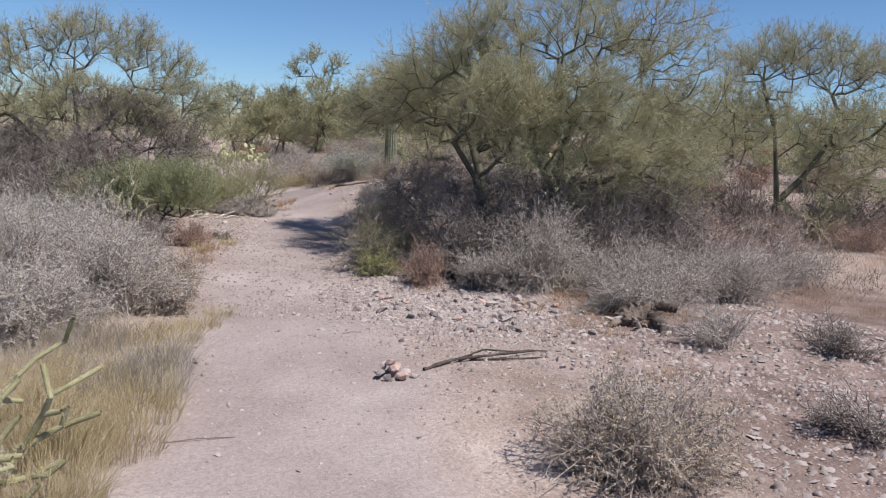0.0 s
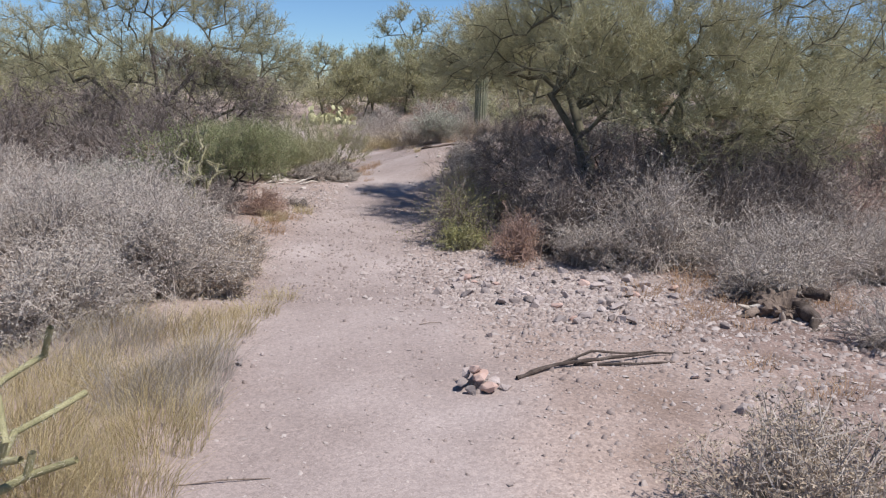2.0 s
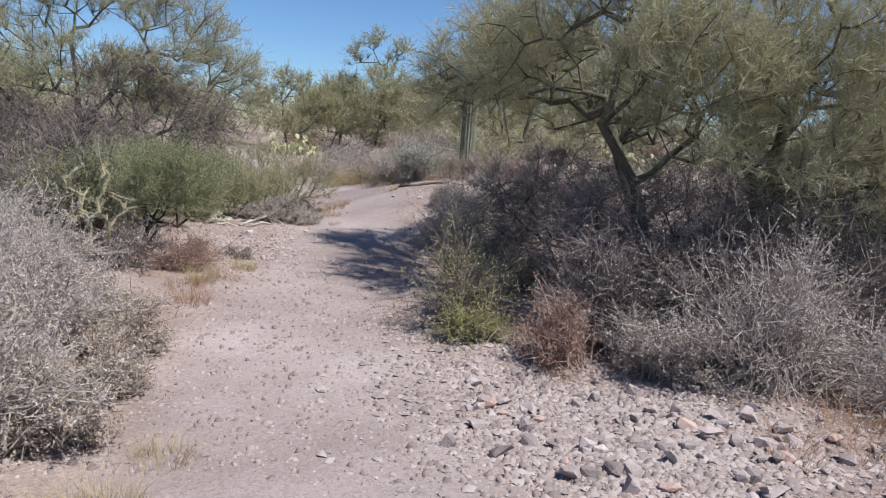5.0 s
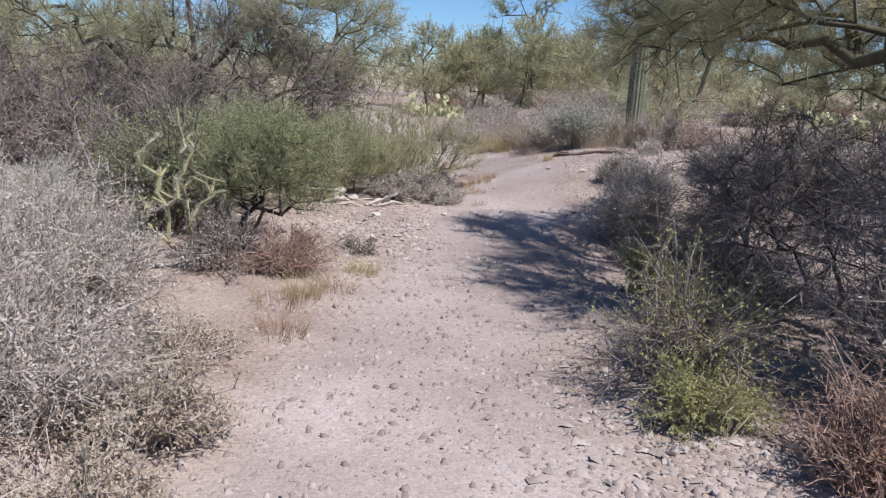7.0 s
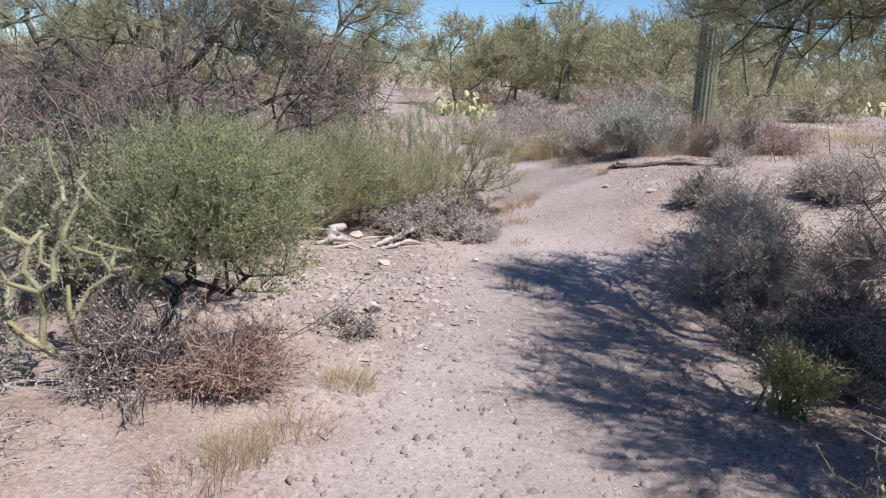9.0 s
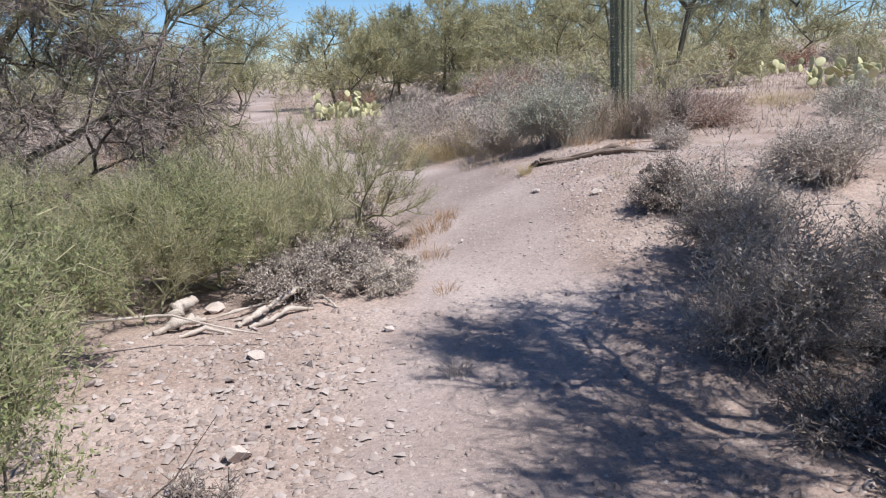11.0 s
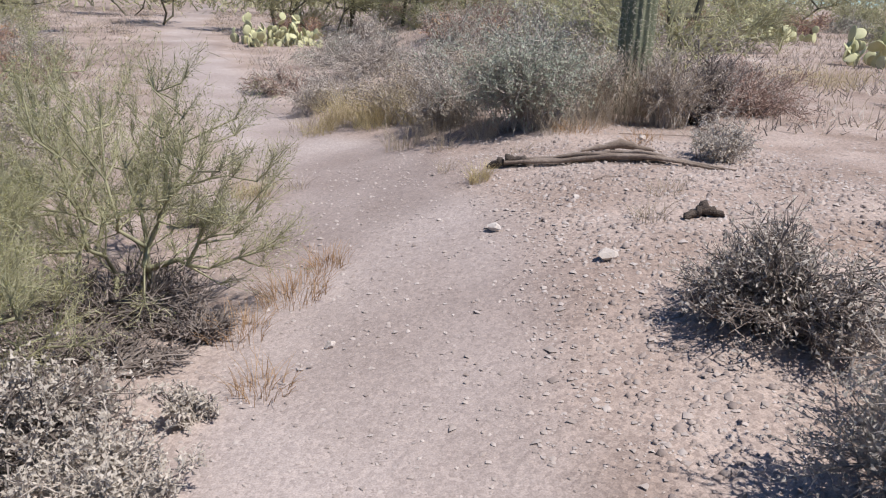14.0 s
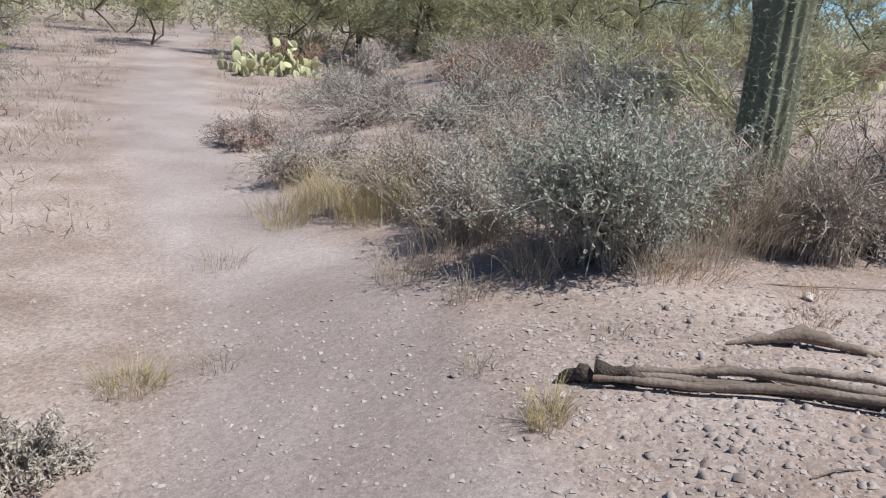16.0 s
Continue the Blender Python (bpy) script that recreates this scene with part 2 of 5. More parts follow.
# ---- ground ----
TRAIL_Y = [-8, -1, 4, 7, 9, 12, 14.5, 17, 19.5, 22, 26, 33, 42, 60]
TRAIL_X = [-0.9, -0.6, -0.65, -0.8, -0.95, -0.95, -0.6, -0.45, -0.9, -1.9, -3.3, -5.2, -7.5, -10]
TRAIL_W = [0.9, 0.85, 0.85, 0.8, 0.75, 0.65, 0.6, 0.6, 0.6, 0.6, 0.6, 0.6, 0.6, 0.6]


def smooth(v):
    v = np.clip(v, 0, 1)
    return v * v * (3 - 2 * v)


def vnoise(x, y, scale, k=0):
    """Smooth value noise, 0 to 1."""
    u, v = np.asarray(x, float) / scale + 31.7 * k, np.asarray(y, float) / scale + 17.3 * k
    i, j = np.floor(u), np.floor(v)
    fu, fv = smooth(u - i), smooth(v - j)

    def at(a, b):
        s = np.sin(a * 127.1 + b * 311.7) * 43758.5453
        return s - np.floor(s)

    return (at(i, j) * (1 - fu) + at(i + 1, j) * fu) * (1 - fv) + (at(i, j + 1) * (1 - fu) + at(i + 1, j + 1) * fu) * fv


def trail_at(x, y):
    """1 on the trodden trail, 0 off it."""
    d = np.abs(x - np.interp(y, TRAIL_Y, TRAIL_X) + 0.25 * (vnoise(x, y, 0.9, 3) - 0.5))
    return 1 - smooth((d / np.interp(y, TRAIL_Y, TRAIL_W) - 0.65) / 0.7)


def height(x, y):
    """The lie of the land."""
    x, y = np.asarray(x, float), np.asarray(y, float)
    z = 0.55 * smooth((y - 13.2) / 4.5) * smooth((x + 1.9) / 3.2)
    z = z - 0.09 * smooth((y - 5.5) / 2.5) * (1 - smooth((y - 12.5) / 2))
    z = z + 0.02 * np.clip(y - 20, 0, 60) + 0.012 * np.clip(x - 3, 0, 40) * smooth((y - 10) / 10)
    off = 1 - trail_at(x, y)
    z = z + off * (0.10 * (vnoise(x, y, 1.6, 1) - 0.45) + 0.035 * (vnoise(x, y, 0.4, 2) - 0.5))
    z = z + 0.012 * (vnoise(x, y, 0.22, 4) - 0.5) + 0.02 * (vnoise(x, y, 0.8, 5) - 0.5)
    far = smooth((np.hypot(x, y - 10) - 40) / 80)
    return z + far * 3.0 * (vnoise(x, y, 60, 6) - 0.3)


def height1(x, y):
    return float(height(x, y))


def graded(lo, hi, step, reach):
    mid = list(np.arange(lo, hi, step))
    out, s, p, left = [], step, hi, []
    while p < reach:
        out.append(p)
        s *= 1.12
        p += s
    s, p = step, lo - step
    while p > -reach:
        left.append(p)
        s *= 1.12
        p -= s
    return np.array(left[::-1] + mid + out)


gx, gy = graded(-3.2, 4.2, 0.075, 900), graded(1.0, 20.5, 0.075, 900)
GX, GY = np.meshgrid(gx, gy)
GV = np.stack([GX, GY, height(GX, GY)], -1).reshape(-1, 3)
ny, nx = GX.shape
cell = (np.arange(ny - 1)[:, None] * nx + np.arange(nx - 1)[None]).ravel()
ground_mesh = mesh_np("ground", GV, np.stack([cell, cell + 1, cell + nx + 1, cell + nx], -1), [SOIL])
ground_mesh.polygons.foreach_set("use_smooth", np.ones(len(cell), bool))
attr = ground_mesh.attributes.new("trail", "FLOAT", "POINT")
attr.data.foreach_set("value", trail_at(GV[:, 0], GV[:, 1]).astype(np.float32))
stony = ground_mesh.attributes.new("stony", "FLOAT", "POINT")
stony.data.foreach_set("value", (smooth((GV[:, 0] - 1.3 + 0.8 * (vnoise(GV[:, 0], GV[:, 1], 1.3, 8) - 0.5)) / 1.2) * (1 - smooth((GV[:, 1] - 8) / 2))).astype(np.float32))
ground = tagged(new("ground", ground_mesh), "pale dusty desert soil with a trodden footpath", "ground", kind="structure")

# ---- plants: makers ----


def grow(targets, bases, tip=0.004, step=0.22, wander=0.05, cost=0.25, power=0.47):
    """Limbs that branch from the bases towards the targets. Returns node places, parents and radii."""
    pos, par, run = [np.array(b, float) for b in bases], [-1] + [0] * (len(bases) - 1), [0.0] * len(bases)
    for k in range(1, len(bases)):
        if pos[k][2] > 0.2:
            near = [np.linalg.norm(pos[k] - pos[j]) + (0 if pos[j][2] < pos[k][2] else 9) for j in range(k)]
            par[k] = int(np.argmin(near))
            run[k] = run[par[k]] + near[par[k]]
    targets = targets[np.argsort(np.linalg.norm(targets - np.mean(bases, 0), axis=1))]
    for t in targets:
        p = np.array(pos)
        reach = np.linalg.norm(p - t, axis=1)
        k = int(np.argmin(reach + cost * np.array(run)))
        count = max(1, int(reach[k] / step))
        start, at = p[k], k
        bow = rng.normal(size=3) * reach[k] * 0.12
        for q in range(1, count + 1):
            f = q / count
            new_p = start + (t - start) * f + bow * 4 * f * (1 - f) + rng.normal(size=3) * wander * (0.6 if q < count else 0)
            pos.append(new_p)
            par.append(at)
            run.append(run[at] + reach[k] / count)
            at = len(pos) - 1
    load = np.zeros(len(pos))
    kids = np.zeros(len(pos), int)
    for k in range(len(pos) - 1, -1, -1):
        load[k] = max(load[k], 1)
        if par[k] >= 0:
            load[par[k]] += load[k] if not kids[k] else load[k]
            kids[par[k]] += 1
    leafy = np.zeros(len(pos))
    for k in range(len(pos) - 1, -1, -1):
        leafy[k] = max(leafy[k], 1.0 if not kids[k] else 0)
        if par[k] >= 0:
            leafy[par[k]] += leafy[k]
    return np.array(pos), np.array(par), tip * np.maximum(leafy, 1) ** power, kids == 0


def limbs(pos, par, rad, some, sides=6):
    k = np.array([i for i in some if par[i] >= 0])
    a, b = pos[par[k]], pos[k]
    over = (b - a) * 0.06
    return strands(np.stack([a - over, b + over], 1), np.stack([np.minimum(rad[par[k]], rad[k] * 1.5), rad[k]], 1), sides)


def dome(n, cx, cy, rx, ry, z0, z1, inner=0.35, lumps=0.25):
    """Random places in a lumpy dome."""
    th = rng.uniform(0, 2 * np.pi, n)
    cz = rng.uniform(0, 1, n)
    r = rng.uniform(inner ** 2, 1, n) ** 0.5
    lump = 1 + lumps * np.sin(th * 3 + cz * 5) * np.cos(th * 5 + 1.3) + lumps * 0.6 * rng.normal(size=n) * 0.5
    flat = np.sqrt(1 - (cz * 0.96) ** 2)
    return np.stack([cx + rx * r * flat * np.cos(th) * lump, cy + ry * r * flat * np.sin(th) * lump, z0 + (z1 - z0) * cz * r * np.clip(lump, 0.7, 1.2)], 1)


def twigs_at(points, outward, n_each, length, r0, up=0.35, droop=0.0, k=3):
    """Fine twigs from points, heading roughly outward. Returns point rows (n, k, 3)."""
    p = np.repeat(points, n_each, 0)
    d = np.repeat(outward, n_each, 0) + rng.normal(size=p.shape) * 0.75 + [0, 0, up]
    d /= np.linalg.norm(d, axis=1, keepdims=True) + 1e-9
    ln = length * rng.uniform(0.5, 1.35, (len(p), 1))
    f = np.linspace(0, 1, k)
    rows = p[:, None] + d[:, None] * (ln * f[None])[:, :, None]
    bend = rng.normal(size=(len(p), 1, 3)) * 0.16 * ln[:, :, None]
    rows = rows + bend * (f ** 2)[None, :, None]
    rows[:, :, 2] -= droop * ln * (f ** 2)[None]
    return rows, np.tile(r0 * np.linspace(1, 0.45, k), (len(p), 1))


def side_twigs(rows, n_each, length, r0, lo=0.25, wild=0.6):
    """Side shoots along the rows of strands."""
    n, k, _ = rows.shape
    pick = np.repeat(np.arange(n), n_each)
    f = rng.uniform(lo, 1, len(pick)) * (k - 1)
    i = np.minimum(f.astype(int), k - 2)
    w = (f - i)[:, None]
    p = rows[pick, i] * (1 - w) + rows[pick, i + 1] * w
    d = rows[pick, -1] - rows[pick, 0]
    d /= np.linalg.norm(d, axis=1, keepdims=True) + 1e-9
    d = d * 0.8 + rng.normal(size=d.shape) * wild
    d /= np.linalg.norm(d, axis=1, keepdims=True) + 1e-9
    q = p + d * length * rng.uniform(0.5, 1.4, (len(p), 1))
    return np.stack([p, q], 1), np.tile([r0, r0 * 0.5], (len(p), 1))


def along(rows, n_each, lo=0.1):
    n, k, _ = rows.shape
    pick = np.repeat(np.arange(n), n_each)
    f = rng.uniform(lo, 1, len(pick)) * (k - 1)
    i = np.minimum(f.astype(int), k - 2)
    w = (f - i)[:, None]
    return rows[pick, i] * (1 - w) + rows[pick, i + 1] * w


def clumps(*balls):
    """Random places in several lumpy balls (x, y, z, rx, ry, rz, count)."""
    out = []
    for x, y, z, rx, ry, rz, n in balls:
        n = int(n * 1.7)
        d = unit(n) * rng.uniform(0.05, 1, (n, 1)) ** 0.5
        out.append(d * [rx, ry, rz] + [x, y, z])
    return np.concatenate(out)


def tree(name, x, y, targets, stems, label, category="tree", group="", twigs=7, shoots=9, leaf=0.5, twig_len=0.34, tip=0.0042, guides=(),
         twig_mat=PV_TWIG, leaf_mat=PV_LEAF, droop=0.0, thick=1.0, leaf_size=0.011, bark=BARK, step=0.2, fine_w=0.0021, up=0.5, wild=0.55, bare=0.0):
    """A many-limbed desert tree: trunk and limbs, and a crown of broom-like sprays of fine twigs with tiny leaves. Targets are relative to its base."""
    ob = thing(name, x, y, label, category, group)
    pos, par, rad, ends = grow(targets, list(stems) + list(guides), tip * thick, step, 0.035)
    low = [k for k in range(len(pos)) if rad[k] > 0.024]
    high = [k for k in range(len(pos)) if rad[k] <= 0.024]
    if low and any(par[k] >= 0 for k in low):
        part("trunk", mesh_np("trunk", *limbs(pos, par, rad, low, 7), [bark]), ob)
    tagged(part("branchwork", mesh_np("branchwork", *limbs(pos, par, rad, high, 4), [bark]), ob), kind="stuff")
    centre = targets.mean(0) * [1, 1, 0.5]
    fine = np.array([k for k in range(len(pos)) if par[k] >= 0 and rad[k] < tip * thick * 3.0])
    fine = fine[vnoise(pos[fine, 0] + 0.7 * pos[fine, 2] + x, pos[fine, 1] - 0.6 * pos[fine, 2] + y, 0.5, 9) >= bare]
    out = pos[fine] - pos[par[fine]]
    out /= np.linalg.norm(out, axis=1, keepdims=True) + 1e-9
    away = pos[fine] - centre
    away /= np.linalg.norm(away, axis=1, keepdims=True) + 1e-9
    p = np.repeat(pos[fine], twigs, 0)
    d = np.repeat(out * 0.7 + away * 0.5, twigs, 0) + rng.normal(size=p.shape) * wild + [0, 0, up]
    d /= np.linalg.norm(d, axis=1, keepdims=True) + 1e-9
    ln = twig_len * rng.uniform(0.4, 1.3, (len(p), 1))
    sprays = np.stack([p, p + d * ln], 1)
    sprays[:, 1, 2] -= droop * ln[:, 0]
    small, _ = side_twigs(sprays, shoots, twig_len * 0.38, 0.002, 0.1, 0.62)
    v, f = join([slivers(sprays, fine_w * 1.5), slivers(small, fine_w)])
    crown = tagged(part("crown", mesh_np("crown", v, f, [twig_mat]), ob), kind="stuff")
    if leaf:
        seat = along(small, max(1, int(leaf)))
        seat = seat[rng.uniform(size=len(seat)) < min(1.0, leaf)]
        tagged(part("foliage", mesh_np("foliage", *leaves(seat, leaf_size, leaf_size * 0.6), [leaf_mat]), crown), kind="stuff")
    return ob


def shrub(name, x, y, r, h, label, n=160, stem_mat=GREY_TWIG, leaf_mat=GREY_LEAF, shoots=6, leaf=4, leaf_len=0.019, leaf_w=0.012,
          thin=0.0028, upright=0.0, group="", category="shrub", ry=None, spread=0.3, fork=2, sink=0.02, inner=0.6):
    """A rounded twiggy bush: stems from the ground, side shoots, small leaves or seed heads."""
    ob = thing(name, x, y, label, category, group, sink=sink)
    ry = ry or r
    sprays = max(6, n // 8)
    pick = rng.integers(0, sprays, n)
    th = rng.uniform(0, 2 * np.pi, sprays)[pick] + rng.normal(size=n) * 0.2
    cz = np.clip(rng.uniform(0.05 + 0.5 * upright, 1, sprays)[pick] + rng.normal(size=n) * 0.09, 0.03, 1)
    long = rng.uniform(0.72, 1.14, sprays)[pick]
    flat = np.sqrt(1 - (cz * 0.98) ** 2)
    lump = 1 + 0.2 * np.sin(th * 2 + x * 5) * np.cos(th * 3 + y * 3) + rng.normal(size=n) * 0.08
    reach = rng.uniform(inner, 1, n) ** 0.7 * lump * long
    tips = np.stack([r * flat * np.cos(th) * reach, ry * flat * np.sin(th) * reach, h * cz * reach], 1)
    roots = np.stack([r * spread * rng.normal(size=n) * 0.6, ry * spread * rng.normal(size=n) * 0.6, np.zeros(n)], 1)
    gz = height(roots[:, 0] + x, roots[:, 1] + y) - height1(x, y)
    roots[:, 2] = gz - 0.01
    tips[:, 2] = np.maximum(tips[:, 2] + 0.03, height(tips[:, 0] + x, tips[:, 1] + y) - height1(x, y) + 0.03 + sink)
    f = np.linspace(0, 1, 4)[None, :, None]
    rows = roots[:, None] + (tips - roots)[:, None] * f
    rows[:, :, 2] += (h * 0.16 * np.sin(np.pi * f[..., 0])) * (flat[:, None])
    rows[:, 1:3] += rng.normal(size=(n, 2, 3)) * 0.05 * r
    rad = np.tile(thin * 1.7 * np.linspace(1, 0.45, 4), (n, 1))
    first, _ = side_twigs(rows, shoots, 0.26 * max(r, h), thin, 0.3)
    bits = [strands(rows, rad), slivers(first, thin * 1.15)]
    last = first
    if fork:
        last, _ = side_twigs(first, fork, 0.15 * max(r, h), thin, 0.2)
        bits.append(slivers(last, thin * 0.8))
    stems = tagged(part("twig_tangle", mesh_np("twig_tangle", *join(bits), [stem_mat]), ob), kind="stuff")
    if leaf:
        tagged(part("foliage", mesh_np("foliage", *leaves(along(last, leaf), leaf_len, leaf_w), [leaf_mat]), stems), kind="stuff")
    return ob


def tuft(name, x, y, r, h, n, mat, label, group="grass tufts", category="grass", lean=0.75, thin=0.0013):
    """A tuft of dry grass blades that arch outwards."""
    ob = thing(name, x, y, label, category, group)
    th, rr = rng.uniform(0, 2 * np.pi, n), r * np.sqrt(rng.uniform(0, 1, n))
    bx, by = rr * np.cos(th) * 0.8, rr * np.sin(th) * 0.8
    roots = np.stack([bx, by, height(bx + x, by + y) - height1(x, y) - 0.01], 1)
    hh = h * rng.uniform(0.35, 1.1, n)
    off = np.stack([np.cos(th), np.sin(th)], 1) * (lean * hh * rng.uniform(0.1, 1, n))[:, None] + rng.normal(size=(n, 2)) * 0.26 * hh[:, None]
    f = np.linspace(0, 1, 4)
    rows = roots[:, None] + np.concatenate([off[:, None] * (f ** 1.7)[None, :, None], (hh[:, None] * (f - 0.12 * f ** 3)[None])[:, :, None]], -1)
    rad = np.tile(thin * np.array([1.0, 0.9, 0.7, 0.3]), (n, 1))
    tagged(part("grass_clump", mesh_np("grass_clump", *strands(rows, rad), [mat]), ob), kind="stuff")
    return ob


def rock_mesh(name, mat, seed, flat=0.65, points=15):
    """An angular broken stone, about 1 m across, to be scaled."""
    r = np.random.default_rng(seed)
    bm = bmesh.new()
    d = r.normal(size=(points, 3))
    d /= np.linalg.norm(d, axis=1, keepdims=True)
    d *= r.uniform(0.43, 0.54, (points, 1)) * [1.0, r.uniform(0.65, 0.95), flat]
    for p in d:
        bm.verts.new(p)
    bmesh.ops.convex_hull(bm, input=bm.verts)
    me = bpy.data.meshes.new(name)
    bm.to_mesh(me)
    bm.free()
    me.materials.append(mat)
    return me

# ---- trees ----
FOOT = [(-0.1, 0, -0.05), (0.12, 0.1, -0.05)]
big = clumps((-0.85, 1.5, 2.5, 0.7, 0.8, 0.7, 55), (0.1, 0.3, 3.15, 0.9, 0.9, 0.6, 60), (-0.4, 0.7, 2.9, 0.6, 0.7, 0.5, 35), (1.3, 0.3, 3.4, 0.9, 1.0, 0.65, 60), (2.2, 0.2, 3.15, 0.8, 0.9, 0.7, 55), (-0.2, -0.1, 2.2, 0.6, 0.6, 0.55, 35),
             (2.75, 0.2, 2.35, 0.6, 0.9, 0.7, 45), (0.4, -0.1, 2.05, 0.8, 0.8, 0.5, 45), (1.5, -0.3, 2.35, 0.9, 0.7, 0.5, 40), (2.3, -0.3, 1.5, 0.8, 0.6, 0.5, 40), (1.2, -0.4, 1.35, 0.8, 0.4, 0.4, 25), (0.0, -0.6, 2.3, 0.7, 0.55, 0.45, 40), (0.9, -0.8, 2.3, 0.7, 0.5, 0.45, 40), (0.5, -0.6, 1.6, 0.8, 0.4, 0.4, 35), (1.7, -0.7, 1.65, 0.8, 0.4, 0.4, 35),
             (-0.8, 2.4, 2.5, 0.65, 0.7, 0.5, 45), (0.1, 2.6, 2.5, 0.9, 0.9, 0.6, 55), (1.0, 1.6, 2.7, 1.0, 1.0, 0.7, 50), (-1.15, 3.3, 2.45, 0.7, 0.7, 0.5, 50), (-0.35, 3.8, 2.25, 0.75, 0.6, 0.5, 50), (0.5, 3.3, 2.0, 0.8, 0.7, 0.55, 45), (0.4, 2.0, 2.1, 0.8, 0.7, 0.5, 50), (-1.4, 3.5, 2.1, 0.5, 0.6, 0.45, 35))
tree("palo_verde_tree", 1.9, 9.6, big, [(0, 0, -0.05), (0.6, 0, -0.05), (0.2, 0.4, -0.05)], "large green-barked palo verde tree overhanging the trail", group="palo verde trees", thick=1.15,
     guides=[(0.72, 0, 0.6), (0.8, 0, 1.15), (0.9, 0, 1.7), (1.02, -0.02, 2.2), (1.3, 0.1, 2.75), (0.8, 0.1, 2.7), (-0.12, 0, 0.7), (-0.3, 0, 1.3), (-0.6, 0.05, 1.75), (0.1, 0.9, 0.9), (0, 1.5, 1.6)], twigs=9, shoots=10, twig_len=0.32, leaf=1, leaf_size=0.013, fine_w=0.0026, bare=0.14, wild=0.7)
left = clumps((-1.2, 0, 3.0, 0.8, 0.8, 0.7, 45), (0.1, 0, 3.35, 0.75, 0.8, 0.6, 45), (1.1, 0.1, 3.15, 0.65, 0.7, 0.6, 40), (1.95, 0, 2.7, 0.55, 0.6, 0.6, 35), (2.5, 0, 2.0, 0.5, 0.6, 0.55, 30), (1.3, -0.5, 2.0, 0.9, 0.7, 0.7, 45),
              (-0.3, -0.6, 2.1, 0.9, 0.7, 0.7, 45), (-2.0, -0.3, 2.1, 1.0, 0.8, 0.9, 50), (2.2, -0.3, 1.25, 0.7, 0.5, 0.4, 25), (-3.3, 0, 2.4, 1.0, 0.9, 0.9, 45))
tree("palo_verde_tree", -5.3, 17.2, left, [(0, 0, -0.05), (0.2, 0.1, -0.05), (-0.3, -0.15, -0.05)], "dusty palo verde tree with a dark tangled base", group="palo verde trees", thick=1.35, fine_w=0.003,
     guides=[(0.1, 0, 0.6), (0.05, 0, 1.2), (0.0, 0, 1.8), (-0.1, 0, 2.5), (0.5, -0.1, 1.6), (1.0, -0.1, 2.2), (-0.6, -0.1, 1.1), (-1.2, -0.2, 1.7), (1.2, -0.3, 1.0)], twigs=9, shoots=10, twig_len=0.34, leaf=0.5, leaf_size=0.018, bare=0.12, wild=0.7)
right = clumps((-0.8, 0, 3.4, 0.55, 0.7, 0.5, 35), (0.1, 0, 3.55, 0.7, 0.7, 0.5, 40), (1.0, 0, 3.4, 0.8, 0.8, 0.6, 45), (2.0, 0, 3.4, 0.8, 0.8, 0.6, 40), (-0.6, -0.2, 2.3, 0.55, 0.6, 0.6, 30), (0.8, -0.3, 2.2, 0.8, 0.7, 0.7, 40),
               (2.0, -0.2, 2.0, 1.0, 0.8, 0.8, 45), (1.2, -0.4, 1.2, 0.9, 0.6, 0.5, 35), (3.1, 0, 2.6, 1.0, 0.9, 1.1, 50))
tree("palo_verde_tree", 8.6, 13.6, right, FOOT, "palo verde tree with pale bare limbs behind grey brush", group="palo verde trees", thick=1.3, fine_w=0.0028,
     guides=[(0.0, 0, 0.7), (-0.1, 0, 1.4), (-0.2, 0, 2.1), (-0.45, 0, 2.7), (0.5, 0, 1.2), (1.0, 0, 1.9)], twigs=9, shoots=10, twig_len=0.34, leaf=0.5, leaf_size=0.018, bare=0.12, wild=0.7)
behind = clumps((-0.6, 0, 2.5, 0.5, 0.5, 0.7, 26), (0.5, 0, 2.9, 0.6, 0.6, 0.7, 30), (1.25, 0, 2.7, 0.5, 0.5, 0.6, 26), (0.3, 0, 2.0, 0.5, 0.4, 0.4, 16), (1.7, 0.2, 3.3, 0.5, 0.5, 0.5, 18))
tree("palo_verde_tree", 3.4, 23.8, behind, FOOT, "smooth green-limbed palo verde tree beside the saguaro", group="palo verde trees", twigs=10, twig_len=0.36, thick=1.7, fine_w=0.0036, leaf=0.3, leaf_size=0.02, bare=0.1,
     guides=[(-0.22, 0, 0.7), (-0.45, 0, 1.6), (0.12, 0, 0.75), (0.3, 0, 1.6), (0.42, 0, 0.75), (0.85, 0, 1.7)])
far_a = tree("palo_verde_tree", 0.1, 38.0, clumps((-0.4, 0, 4.3, 0.45, 0.5, 0.5, 10), (-1.05, 0.2, 3.6, 0.4, 0.5, 0.5, 9), (0.8, 0, 4.0, 0.4, 0.5, 0.5, 9), (0.2, 0.2, 3.4, 0.4, 0.5, 0.4, 7), (-1.2, 0, 1.9, 0.9, 0.8, 0.8, 18), (1.0, 0, 1.8, 0.9, 0.8, 0.8, 18), (0.1, -0.3, 1.2, 0.9, 0.6, 0.6, 14)),
     FOOT, "tall open palo verde tree above the thicket", twigs=5, shoots=8, leaf=1, leaf_size=0.055, fine_w=0.009, wild=0.7, group="distant palo verde trees", twig_len=0.5, thick=1.9, step=0.4, guides=[(0.0, 0, 0.8), (0.05, 0, 1.6), (0.0, 0, 2.2)])
